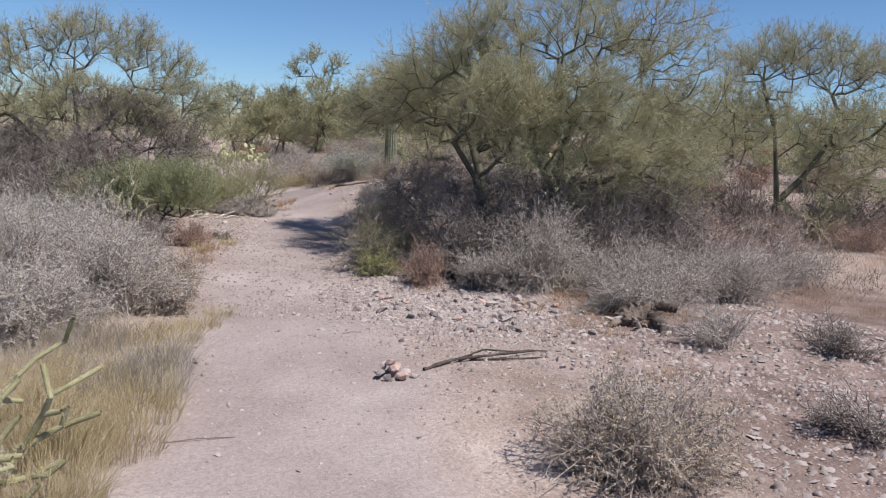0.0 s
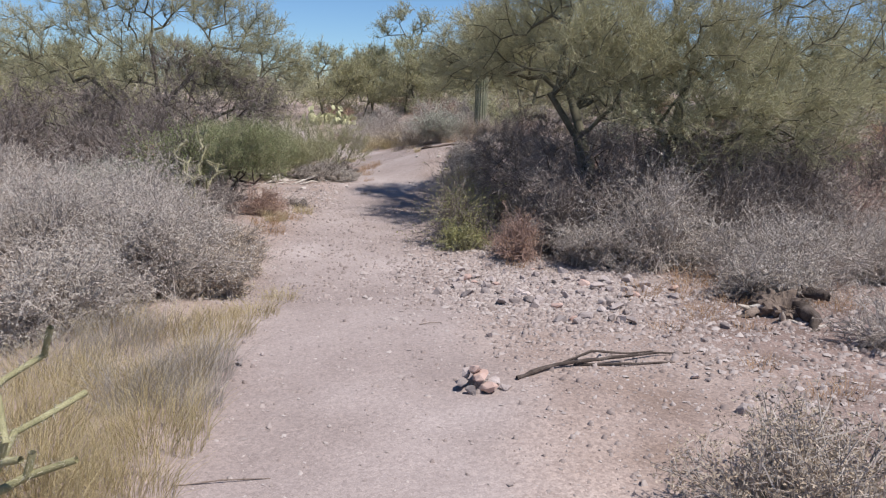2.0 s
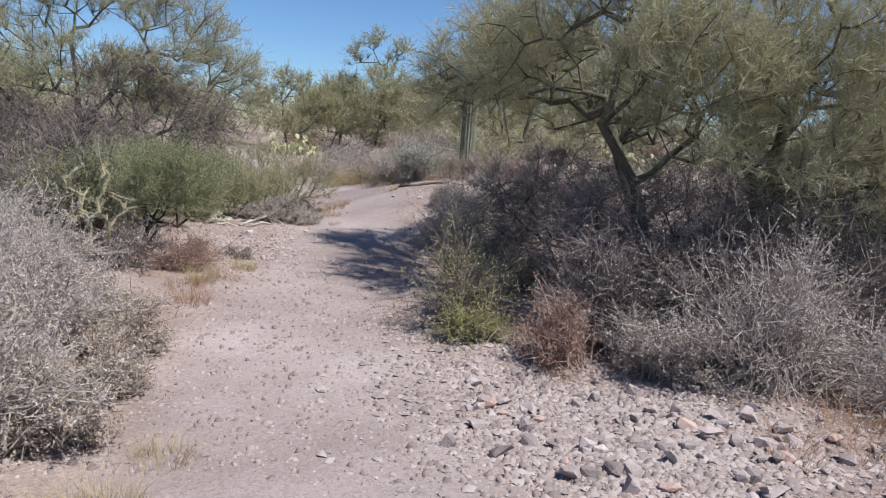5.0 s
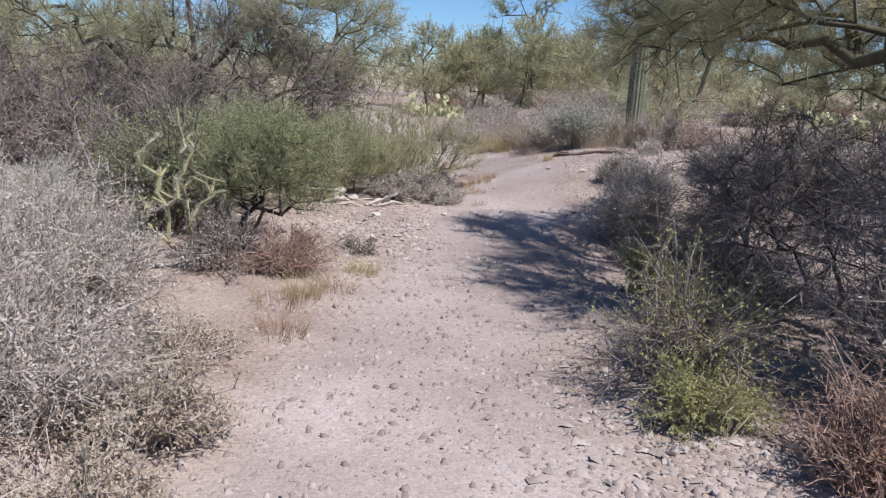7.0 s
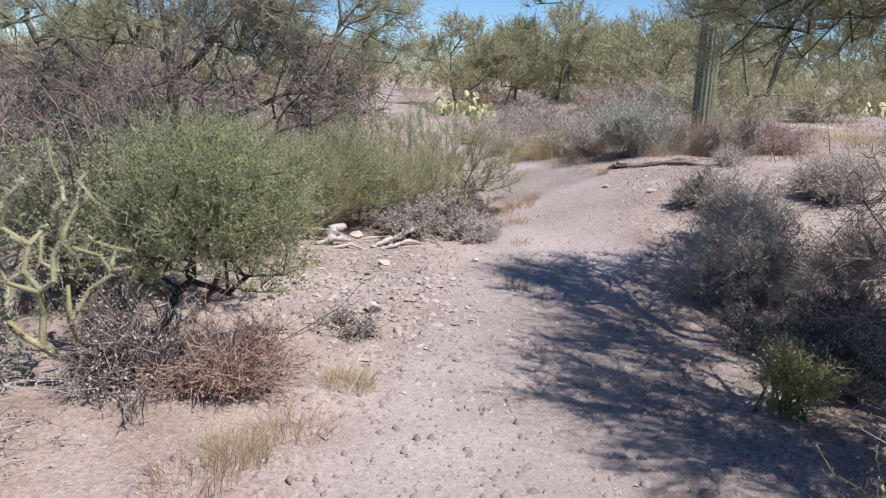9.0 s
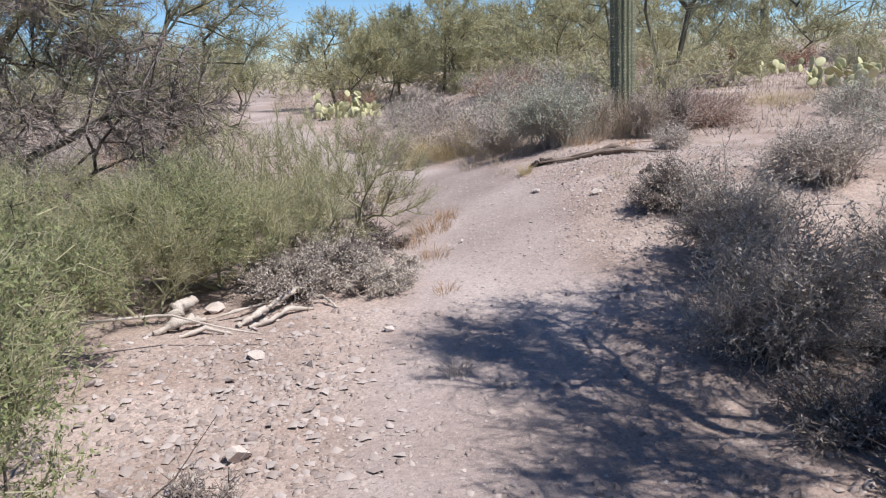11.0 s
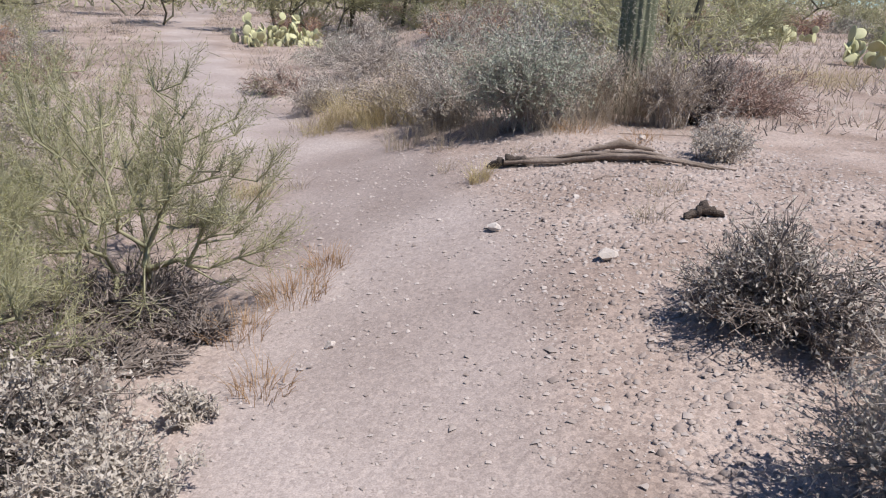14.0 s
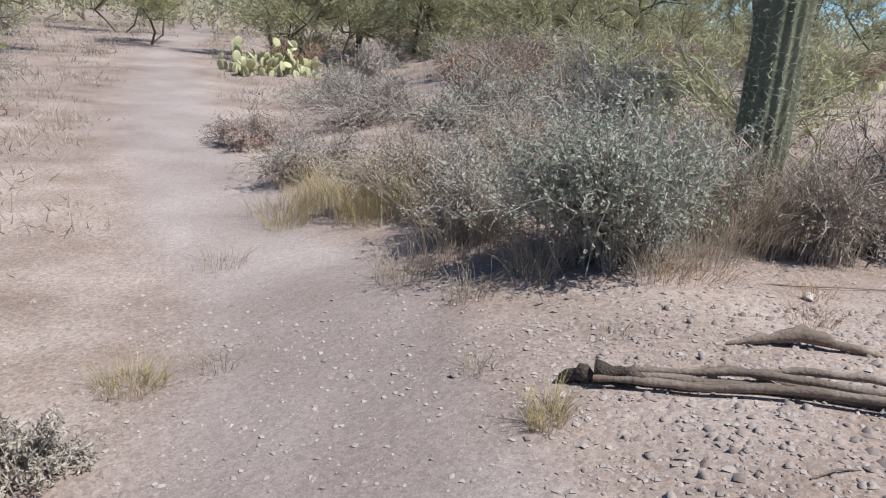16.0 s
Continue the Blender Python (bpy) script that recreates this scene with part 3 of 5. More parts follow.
far_b = tree("palo_verde_tree", -3.6, 38.0, clumps((0, 0, 2.6, 1.0, 1.0, 0.7, 30), (-1.1, 0, 1.9, 0.9, 0.9, 0.7, 24), (1.1, 0, 2.0, 0.9, 0.9, 0.7, 24), (0.2, -0.4, 1.2, 1.3, 0.8, 0.6, 24)), FOOT,
     "distant hazy-green palo verde tree", twigs=5, shoots=8, leaf=1, leaf_size=0.055, fine_w=0.009, wild=0.7, group="distant palo verde trees", twig_len=0.5, thick=1.7, step=0.4)
far_c = tree("palo_verde_tree", 4.0, 36.0, clumps((0, 0, 1.9, 1.1, 1.0, 0.6, 28), (-1.2, 0, 1.2, 1.0, 0.9, 0.6, 24), (1.2, 0, 1.1, 0.9, 0.9, 0.6, 22)), FOOT,
     "low distant palo verde thicket", twigs=5, shoots=8, leaf=1, leaf_size=0.055, fine_w=0.009, wild=0.7, group="distant palo verde trees", twig_len=0.5, thick=1.6, step=0.4)
for k, (x, y, rz) in enumerate([
        (-9.5, 34, 40), (-13, 29, 90), (-12, 21, 10), (-9.5, 24, 200), (-17, 24, 160), (-16, 15, 300), (-12, 12, 70), (8, 42, 20), (13, 46, 120),
        (-3, 47, 250), (3, 50, 80), (-10, 45, 10), (17, 38, 300), (21, 32, 30), (14, 25, 200), (15, 20, 100), (20, 24, 50), (13, 13.5, 240),
        (18, 14, 10), (-20, 33, 40), (-26, 26, 140), (25, 44, 70), (-18, 45, 200), (13, 40, 150), (-24, 14, 20), (24, 16, 0), (6.5, 48, 130), (2.2, 31, 50), (4.4, 33, 200), (10.5, 44, 330), (14.5, 33, 90), (15.5, 28, 10), (-1.8, 42, 170), (-7.5, 40, 100), (19, 19, 210), (1.5, 44, 20), (-1.5, 39.5, 60), (1.9, 38.5, 140), (0.4, 36.5, 260), (-2.4, 36.8, 20)]):
    copy_thing((far_b, far_c, far_b, far_c)[k % 4], pose(x, y, height1(x, y), 0, 0, rz))

# the scrub wood that closes the view farther off
count = 4200
ang, dist = rng.uniform(0, 2 * np.pi, count), 40 + 110 * rng.uniform(0, 1, count) ** 1.6
fx, fy = dist * np.cos(ang), 10 + dist * np.sin(ang)
size = rng.uniform(0.7, 2.0, count)
each = 48
clump = np.repeat(np.stack([fx, fy, height(fx, fy)], 1), each, 0)
big_r = np.repeat(size, each)[:, None]
clump = clump + rng.normal(size=clump.shape) * big_r * [0.75, 0.75, 0.4] + [0, 0, 1] * big_r * 0.75
clump[:, 2] = np.maximum(clump[:, 2], height(clump[:, 0], clump[:, 1]))
wood_rows, _ = twigs_at(clump, unit(len(clump), 0.8), 1, 0.45, 0.05, k=2)
wood = new("far_wood", mesh_np("far_wood", *slivers(wood_rows, 0.045), [PV_TWIG]))
tagged(wood, "distant grey-green scrub woodland along the horizon", "woodland", kind="stuff")

# ---- shrubs on the right ----
BRUSH = "tangled dry brush"
for x, y, r, h, n in [(2.2, 8.2, 0.95, 0.95, 260), (3.2, 7.5, 0.9, 0.72, 260), (4.3, 8.0, 1.0, 0.8, 220), (5.6, 9.0, 1.0, 0.8, 160), (2.75, 6.95, 0.6, 0.5, 160), (1.5, 8.35, 0.5, 0.6, 130)]:
    shrub("dry_brush", x, y, r, h, "tangled silver-grey dead brush before the palo verde", n=n, shoots=7, leaf=5, group=BRUSH, inner=0.4)


def tangle(x, y, balls, w, label):
    """A dead, drooping thicket of crossing twigs."""
    return tree("dead_thicket", x, y, clumps(*balls), [(0, 0, -0.03), (0.15, 0.1, -0.03), (-0.2, 0.05, -0.03), (0.5, 0, -0.03), (-0.6, 0.1, -0.03)], label, "thicket", "dead thickets", twigs=9, shoots=9, leaf=0.25, twig_len=0.34,
                twig_mat=DARK_TWIG, leaf_mat=GREY_LEAF, bark=DARKWOOD, thick=0.9, leaf_size=0.014, fine_w=w, up=-0.25, wild=1.0, droop=0.1)


tangle(1.9, 9.3, [(-0.5, 0.2, 0.8, 0.6, 0.5, 0.6, 40), (0.4, 0, 0.9, 0.8, 0.5, 0.65, 50), (1.4, 0, 0.9, 0.8, 0.6, 0.65, 50), (2.3, 0.3, 0.8, 0.8, 0.6, 0.6, 40)], 0.0024, "dark tangle of dead twigs beneath the palo verde")
for x, y, r, h, n in [(1.35, 9.0, 0.6, 1.05, 170), (2.15, 8.85, 0.85, 1.35, 230), (3.1, 8.8, 0.9, 1.25, 200), (4.0, 9.0, 0.9, 1.15, 160)]:
    shrub("dry_brush", x, y, r, h, "dark tangle of dead twigs beneath the palo verde", n=n, shoots=8, leaf=1, group=BRUSH, stem_mat=DARK_TWIG, inner=0.3, thin=0.003)
tangle(2.0, 11.4, [(-0.9, -0.5, 0.8, 0.6, 0.6, 0.5, 36), (-0.5, 0.7, 0.9, 0.7, 0.6, 0.6, 40), (0.5, 0, 1.0, 0.8, 0.8, 0.7, 46), (1.5, 0.3, 0.9, 0.8, 0.8, 0.7, 36), (0.2, 1.5, 0.8, 0.8, 0.5, 0.55, 36)], 0.0026, "dark tangle of dead twigs beneath the palo verde")
tangle(-4.6, 16.2, [(0, 0, 1.1, 1.1, 0.6, 0.75, 60), (-1.6, 0.1, 1.1, 1.1, 0.6, 0.75, 50), (1.2, 0.3, 1.3, 0.7, 0.6, 0.6, 40), (-3.0, 0, 1.0, 1.0, 0.6, 0.7, 36), (0.2, 0.5, 2.0, 1.2, 0.5, 0.4, 40)], 0.0034, "dead grey thicket round a palo verde's trunk")
for x, y, r, h, n in [(-4.7, 15.6, 1.3, 1.4, 200), (-6.2, 15.9, 1.4, 1.5, 200), (-5.2, 14.6, 0.9, 0.9, 150), (-7.6, 15.6, 1.3, 1.7, 160)]:
    shrub("dry_brush", x, y, r, h, "dark tangle of dead twigs beneath the palo verde", n=n, shoots=8, leaf=1, group=BRUSH, stem_mat=DARK_TWIG, inner=0.3, thin=0.0055)
for x, y, r, h in [(6.2, 11.6, 1.1, 0.9), (7.6, 12.0, 1.0, 0.8), (9.8, 12.6, 1.3, 0.9), (11.5, 13.2, 1.3, 1.0)]:
    shrub("dry_brush", x, y, r, h, "dark reddish dry brush under the palo verde", n=150, shoots=6, leaf=2, group=BRUSH, stem_mat=RUST_TWIG, inner=0.4)
for x, y, r, h, n in [(3.6, 10.4, 1.0, 1.9, 200), (4.6, 10.3, 1.0, 1.6, 180), (5.6, 12.6, 1.1, 1.5, 140), (6.6, 13.6, 1.1, 1.6, 140), (4.4, 12.6, 1.1, 1.7, 140), (7.8, 13.5, 1.0, 1.4, 130), (9.4, 13.4, 1.1, 1.3, 130), (10.8, 13.9, 1.2, 1.5, 120)]:
    shrub("dry_brush", x, y, r, h, "dark tangle of dead twigs beneath the palo verde", n=n, shoots=8, leaf=1, group=BRUSH, stem_mat=DARK_TWIG, leaf_mat=PV_LEAF, inner=0.3, thin=0.0045)
shrub("green_shrub", 0.3, 9.45, 0.6, 0.9, "yellow-green leafy shrub at the trail's edge", n=110, stem_mat=DARK_TWIG, leaf_mat=LIME_LEAF, shoots=8, leaf=3, leaf_len=0.02, leaf_w=0.012)
shrub("green_shrub", 0.32, 9.0, 0.3, 0.42, "small bright yellow-green shrub", n=70, stem_mat=PV_TWIG, leaf_mat=LIME_LEAF, shoots=7, leaf=6, leaf_len=0.018)
shrub("green_shrub", 0.95, 11.0, 0.55, 0.62, "spiny yellow-green shrub in the tree's shade", n=80, stem_mat=DARK_TWIG, leaf_mat=LIME_LEAF, shoots=7, leaf=2, leaf_len=0.014, thin=0.003)
shrub("green_shrub", 0.42, 11.7, 0.36, 0.52, "spiny yellow-green sprigs at the trail's edge", n=26, stem_mat=LIME_LEAF, leaf_mat=LIME_LEAF, shoots=9, leaf=2, leaf_len=0.016, thin=0.0042, fork=3)
shrub("green_shrub", 0.62, 10.3, 0.42, 0.55, "spiny yellow-green sprigs at the trail's edge", n=30, stem_mat=LIME_LEAF, leaf_mat=LIME_LEAF, shoots=9, leaf=2, leaf_len=0.013, thin=0.003, fork=3)
shrub("rust_shrub", 0.86, 8.55, 0.46, 0.4, "low rust-brown dry bush among stones", n=200, stem_mat=RUST_TWIG, leaf=1, upright=0.4, leaf_mat=RED_STRAW, shoots=6, leaf_len=0.01)
shrub("grey_shrub", 1.1, 3.05, 0.62, 0.48, "grey-stemmed dry bush with cream seed heads on the gravel", n=230, shoots=7, leaf=6, leaf_mat=PALE_STRAW, stem_mat=GREY_TWIG, group="bursage bushes")
shrub("grey_shrub", 2.95, 5.45, 0.42, 0.4, "thin grey twiggy bush on the gravel", n=90, shoots=6, leaf=1, stem_mat=GREY_TWIG, group="bursage bushes", upright=0.3)
shrub("grey_shrub", 2.75, 3.3, 0.4, 0.25, "dark low twiggy bush on the gravel", n=90, shoots=6, leaf=1, stem_mat=DARK_TWIG, group="bursage bushes")
shrub("grey_shrub", 3.9, 5.2, 0.45, 0.3, "dark low twiggy bush on the gravel", n=90, shoots=6, leaf=1, stem_mat=DARK_TWIG, group="bursage bushes")
for x, y, r, h, n in [(0.65, 13.55, 0.45, 0.74, 260), (0.95, 14.7, 0.54, 0.6, 260), (2.2, 16.1, 0.6, 0.5, 220), (1.75, 14.2, 0.5, 0.5, 150)]:
    shrub("grey_shrub", x, y, r, h, "grey twiggy bush with pale tips beside the trail", n=n, shoots=7, leaf=5, stem_mat=GREY_TWIG,
          group="bursage bushes")

shrub("grey_shrub", 0.88, 15.72, 0.45, 0.36, "dark twiggy bush with few pale tips beside the trail", n=260, shoots=7, leaf=2, stem_mat=DARK_TWIG, group="bursage bushes")
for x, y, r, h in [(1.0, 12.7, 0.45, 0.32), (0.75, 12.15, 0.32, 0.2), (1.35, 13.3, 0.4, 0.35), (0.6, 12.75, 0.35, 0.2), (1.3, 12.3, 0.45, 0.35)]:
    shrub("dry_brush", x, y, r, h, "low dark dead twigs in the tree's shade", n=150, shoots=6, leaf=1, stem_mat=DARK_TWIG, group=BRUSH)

# ---- shrubs on the left ----
for x, y, r, h in [(-2.0, 7.7, 0.4, 0.42), (-2.15, 8.5, 0.4, 0.4), (-1.95, 6.9, 0.35, 0.38), (-2.3, 9.3, 0.35, 0.3)]:
    shrub("tan_shrub", x, y, r, h, "tan withered bush with curled dry leaves", n=130, shoots=6, leaf=5, stem_mat=GREY_TWIG, leaf_mat=PALE_STRAW, group="tan bushes")
for x, y, r, h, n in [(-2.4, 6.7, 0.92, 0.82, 300), (-3.4, 7.3, 1.05, 0.98, 300), (-2.95, 8.6, 1.0, 0.9, 280), (-4.4, 8.3, 1.1, 1.0, 200), (-3.3, 9.8, 0.9, 0.8, 220),
                      (-4.6, 10.3, 1.1, 0.8, 220), (-2.75, 5.6, 0.65, 0.5, 220), (-4.0, 6.2, 0.9, 0.7, 220), (-5.8, 9.2, 1.2, 0.8, 180)]:
    shrub("grey_shrub", x, y, r, h, "broad ash-grey bush with dry pale leaf tips", n=n, shoots=7, leaf=6, group="bursage bushes")
shrub("sage_shrub", -3.7, 11.0, 0.7, 0.6, "pale sage-green bush behind grey brush", n=160, leaf_mat=SAGE_LEAF, shoots=6, leaf=6)
shrub("sage_shrub", -4.6, 12.2, 0.9, 0.6, "pale sage-green bush behind grey brush", n=160, leaf_mat=SAGE_LEAF, shoots=6, leaf=6)
for x, y, r, h, n in [(-3.75, 12.6, 0.8, 1.15, 140), (-4.1, 14.3, 0.7, 0.8, 110)]:
    shrub("creosote_bush", x, y, r, h, "green creosote bush with dark bare stems", n=n, stem_mat=DARK_TWIG, leaf_mat=CREO_LEAF, shoots=8, leaf=8, leaf_len=0.026, leaf_w=0.018,
          thin=0.004, group="creosote bushes", upright=0.35, spread=0.2)
def bushy(name, x, y, r, h, n, label, group, category, twig_mat, leaf_mat, bark, low=0.35, **more):
    """A small open woody plant, built like a tree."""
    body = clumps((0, 0, h * (0.5 + low / 2), r * 0.8, r * 0.7, h * (0.5 - low / 2), n), (-0.55 * r, 0.1 * r, h * (0.3 + low / 2), r * 0.5, r * 0.5, h * 0.28, n // 3), (0.5 * r, -0.15 * r, h * (0.42 + low / 2), r * 0.5, r * 0.5, h * 0.28, n // 3))
    return tree(name, x, y, body, [(0, 0, -0.03), (-0.08, 0.05, -0.03), (0.1, 0.04, -0.03)], label, category, group, twig_mat=twig_mat, leaf_mat=leaf_mat, bark=bark, **more)


for x, y, r, h, n, low in [(-2.5, 11.6, 0.58, 1.2, 60, 0.4), (-3.15, 12.7, 0.7, 1.15, 60, 0.2), (-3.35, 13.9, 0.7, 0.95, 55, 0.1), (-2.75, 15.15, 0.65, 0.85, 55, 0.1)]:
    bushy("creosote_bush", x, y, r, h, n, "green creosote bush with dark bare stems beside the trail", "creosote bushes", "shrub", PV_TWIG, CREO_LEAF, DARKWOOD, low,
          twigs=8, shoots=7, leaf=3, twig_len=0.22, thick=0.8, leaf_size=0.017, step=0.12, fine_w=0.0016)
shrub("dry_brush", -2.75, 11.25, 0.5, 0.5, "dark dead twigs under the creosote", n=150, shoots=7, leaf=1, stem_mat=DARK_TWIG, group=BRUSH)
shrub("rust_shrub", -2.3, 11.3, 0.42, 0.36, "dark rust-brown dry bush under the creosote", n=200, stem_mat=RUST_TWIG, leaf=1, upright=0.3, leaf_mat=RED_STRAW, shoots=6, leaf_len=0.01)
for x, y, r, h, n in [(-1.7, 16.6, 0.75, 1.15, 60), (-2.25, 17.4, 0.6, 1.2, 34), (-2.5, 16.1, 0.75, 1.1, 50), (-3.1, 16.9, 0.7, 1.0, 40), (-3.6, 15.6, 0.75, 0.9, 46), (-2.05, 15.7, 0.5, 0.75, 34), (-2.9, 14.75, 0.6, 0.8, 44), (-3.75, 14.7, 0.7, 1.0, 44), (-2.4, 15.2, 0.5, 0.7, 40)]:
    bushy("palo_verde_sapling", x, y, r, h, n, "open yellow-green palo verde sapling leaning over the trail", "saplings", "sapling", PV_TWIG, LIME_LEAF, PV_TWIG, 0.02,
          twigs=9, shoots=9, leaf=1, twig_len=0.2, thick=0.8, leaf_size=0.0095, step=0.13, fine_w=0.0012, up=0.8, wild=0.4)
shrub("grey_shrub", -1.75, 15.35, 0.42, 0.3, "low grey-brown dry bush at the trail's edge", n=200, shoots=6, leaf=5, stem_mat=DARK_TWIG, group="bursage bushes")
shrub("grey_shrub", -2.0, 15.05, 0.42, 0.3, "low grey-brown dry bush at the trail's edge", n=170, shoots=6, leaf=5, stem_mat=DARK_TWIG, group="bursage bushes")
for x, y, r in [(-1.6, 16.0, 0.26), (-1.35, 16.25, 0.2), (-1.85, 16.05, 0.26)]:
    shrub("dry_brush", x, y, r, 0.1, "dark broken twig litter under the sapling", n=110, shoots=6, leaf=0, stem_mat=DARK_TWIG, group=BRUSH, thin=0.004)
shrub("grey_shrub", -1.2, 15.55, 0.12, 0.14, "small pale dry plant at the trail's edge", n=40, shoots=5, leaf=3, group="bursage bushes")
shrub("dry_brush", -1.75, 16.55, 0.5, 0.24, "dark broken twig litter under the sapling", n=150, shoots=6, leaf=0, stem_mat=DARK_TWIG, group=BRUSH, thin=0.004)
shrub("grey_shrub", -1.35, 15.1, 0.28, 0.2, "low grey-brown dry bush at the trail's edge", n=130, shoots=6, leaf=5, group="bursage bushes")

# ---- shrubs by the saguaro ----
shrub("sage_shrub", 0.62, 19.45, 0.62, 0.85, "sage-green brittlebush with dry flower stalks", n=240, leaf_mat=SAGE_LEAF, shoots=6, leaf=8, upright=0.35, leaf_len=0.022, leaf_w=0.014)
shrub("dry_brush", 0.05, 20.25, 0.5, 0.55, "pale dry brush beside the brittlebush", n=180, shoots=6, leaf=4, group=BRUSH, upright=0.3)
shrub("dry_brush", -0.3, 21.0, 0.7, 0.5, "pale dry brush beside the trail", n=180, shoots=6, leaf=7, leaf_mat=PALE_STRAW, group=BRUSH, upright=0.3)
shrub("dry_brush", 0.6, 21.3, 0.8, 0.55, "pale dry brush beside the trail", n=180, shoots=6, leaf=7, leaf_mat=PALE_STRAW, group=BRUSH, upright=0.3)
shrub("dry_brush", 1.2, 19.8, 0.36, 0.65, "tall dry stalks at the saguaro's foot", n=120, shoots=6, leaf=2, upright=0.5, leaf_mat=PALE_STRAW, group=BRUSH)
shrub("dry_brush", 1.75, 19.55, 0.36, 0.6, "tall dry stalks at the saguaro's foot", n=120, shoots=6, leaf=2, upright=0.5, leaf_mat=PALE_STRAW, group=BRUSH)
shrub("dry_brush", 2.1, 19.9, 0.55, 0.6, "dark dead brush with twisted stems below the saguaro", n=120, shoots=6, leaf=2, stem_mat=DARK_TWIG, thin=0.005, group=BRUSH)
shrub("dry_brush", 2.8, 20.4, 0.7, 0.6, "pinkish-grey dry brush below the saguaro", n=180, shoots=6, leaf=3, stem_mat=RUST_TWIG, group=BRUSH)
shrub("grey_shrub", -1.68, 18.1, 0.2, 0.2, "small pale grey bush at the trail's edge", n=80, shoots=6, leaf=5, group="bursage bushes")
shrub("dry_brush", 1.5, 17.95, 0.26, 0.28, "small pale dry bush at the end of the fallen ribs", n=110, shoots=6, leaf=3, group=BRUSH)
for x, y, r, h in [(-1.2, 22.8, 0.6, 0.4), (-2.0, 24.5, 0.5, 0.35), (0.6, 24, 1.0, 0.8), (1.8, 25, 1.1, 0.9), (-0.8, 26, 1.1, 0.8), (-5.6, 25, 0.9, 0.6), (-6.4, 22, 1.0, 0.7), (-4.6, 21, 0.8, 0.5),
                   (-3.6, 18.6, 0.8, 0.7), (-5.4, 18.8, 1.0, 0.8), (5.2, 21, 0.8, 0.5), (4.2, 18.4, 0.8, 0.5), (-1.6, 29, 1.0, 0.7), (1.2, 29, 1.2, 1.0), (3.8, 30, 1.2, 1.0),
                   (-7.5, 29, 1.0, 0.7), (3.2, 15.4, 0.7, 0.45), (4.4, 14.0, 0.8, 0.5), (9.5, 22, 1.1, 0.7), (-8.5, 19.5, 1.0, 0.8), (-6.8, 13.6, 1.0, 0.8), (-8.5, 11.5, 1.2, 0.9)]:
    shrub("dry_brush", x, y, r, h, "grey dry desert brush", n=110, shoots=6, leaf=4, group=BRUSH, leaf_len=0.025, leaf_w=0.014, thin=0.004,
          stem_mat=(GREY_TWIG, GREY_TWIG, RUST_TWIG)[int(abs(x * 7 + y * 3)) % 3], leaf_mat=(GREY_LEAF, SAGE_LEAF)[int(abs(x * 5 + y)) % 2])

# scattered brush that fills the flats between the trees
protos = []
for k, (x, y) in enumerate([(-9.5, 14.0), (9.0, 17.0), (-7.0, 26.5), (6.0, 28.0), (-2.8, 36.0), (10.5, 30.0)]):
    protos.append(shrub("dry_brush", x, y, (0.9, 1.1, 0.8, 1.3, 1.0, 1.2)[k], (0.7, 0.9, 0.5, 1.2, 0.8, 1.0)[k], ("grey dry desert brush", "pale twiggy desert brush", "pale sage-green desert brush",
                  "grey-green leafy desert brush", "reddish dry desert brush", "green creosote brush on the flats")[k], n=30, shoots=9, fork=3, leaf=1, thin=0.009, leaf_len=0.05, leaf_w=0.03, group=BRUSH,
                  stem_mat=(GREY_TWIG, GREY_TWIG, GREY_TWIG, PV_TWIG, RUST_TWIG, PV_TWIG)[k], leaf_mat=(GREY_LEAF, GREY_LEAF, SAGE_LEAF, PV_LEAF, RED_STRAW, CREO_LEAF)[k], inner=0.5))
made = 0
while made < 195:
    x, y = rng.uniform(-30, 30), rng.uniform(10, 46)
    tx = np.interp(y, TRAIL_Y, TRAIL_X)
    open_ground = abs(x - tx) < 1.5 + 0.05 * y or (y < 22 and -3.5 < x < 5) or abs(x) > 0.62 * (y + 2) + 3 or np.hypot(x + 2.9, y - 30.5) < 2 or (x > 2.5 and 15 < y < 34 and abs((x + 1.1) / (y - 9.8) - 0.5) < 0.13)
    if open_ground:
        continue
    copy_thing(protos[int(rng.integers(6))], pose(x, y, height1(x, y) - 0.03, 0, 0, rng.uniform(0, 360)))
    made += 1

# low litter and weeds on the flats away from the trail
for label, mat, seedlings in (("dry pale weeds scattered over the flats", PALE_STRAW, 3200), ("grey twig litter scattered over the flats", GREY_TWIG, 3600), ("dark low scrub scattered over the flats", DARK_TWIG, 2600)):
    lx, ly = rng.uniform(-34, 34, seedlings * 2), rng.uniform(8, 52, seedlings * 2)
    ok = (np.abs(lx - np.interp(ly, TRAIL_Y, TRAIL_X)) > 1.0) & ~((ly < 19.5) & (lx > -3.2) & (lx < 3.5)) & (np.abs(lx) < 0.7 * ly + 4)
    spots = np.stack([lx, ly, height(lx, ly)], 1)[ok][:seedlings]
    bits = np.repeat(spots, 18, 0)
    bits = bits + rng.normal(size=bits.shape) * [0.14, 0.14, 0]
    bits[:, 2] = height(bits[:, 0], bits[:, 1]) - 0.01
    rows, _ = twigs_at(bits, unit(len(bits), 1.2), 1, 0.15, 0.004, 0.6, k=2)
    tagged(new("scrub_litter", mesh_np("scrub_litter", *slivers(rows, 0.006), [mat])), label, "weeds", kind="stuff")

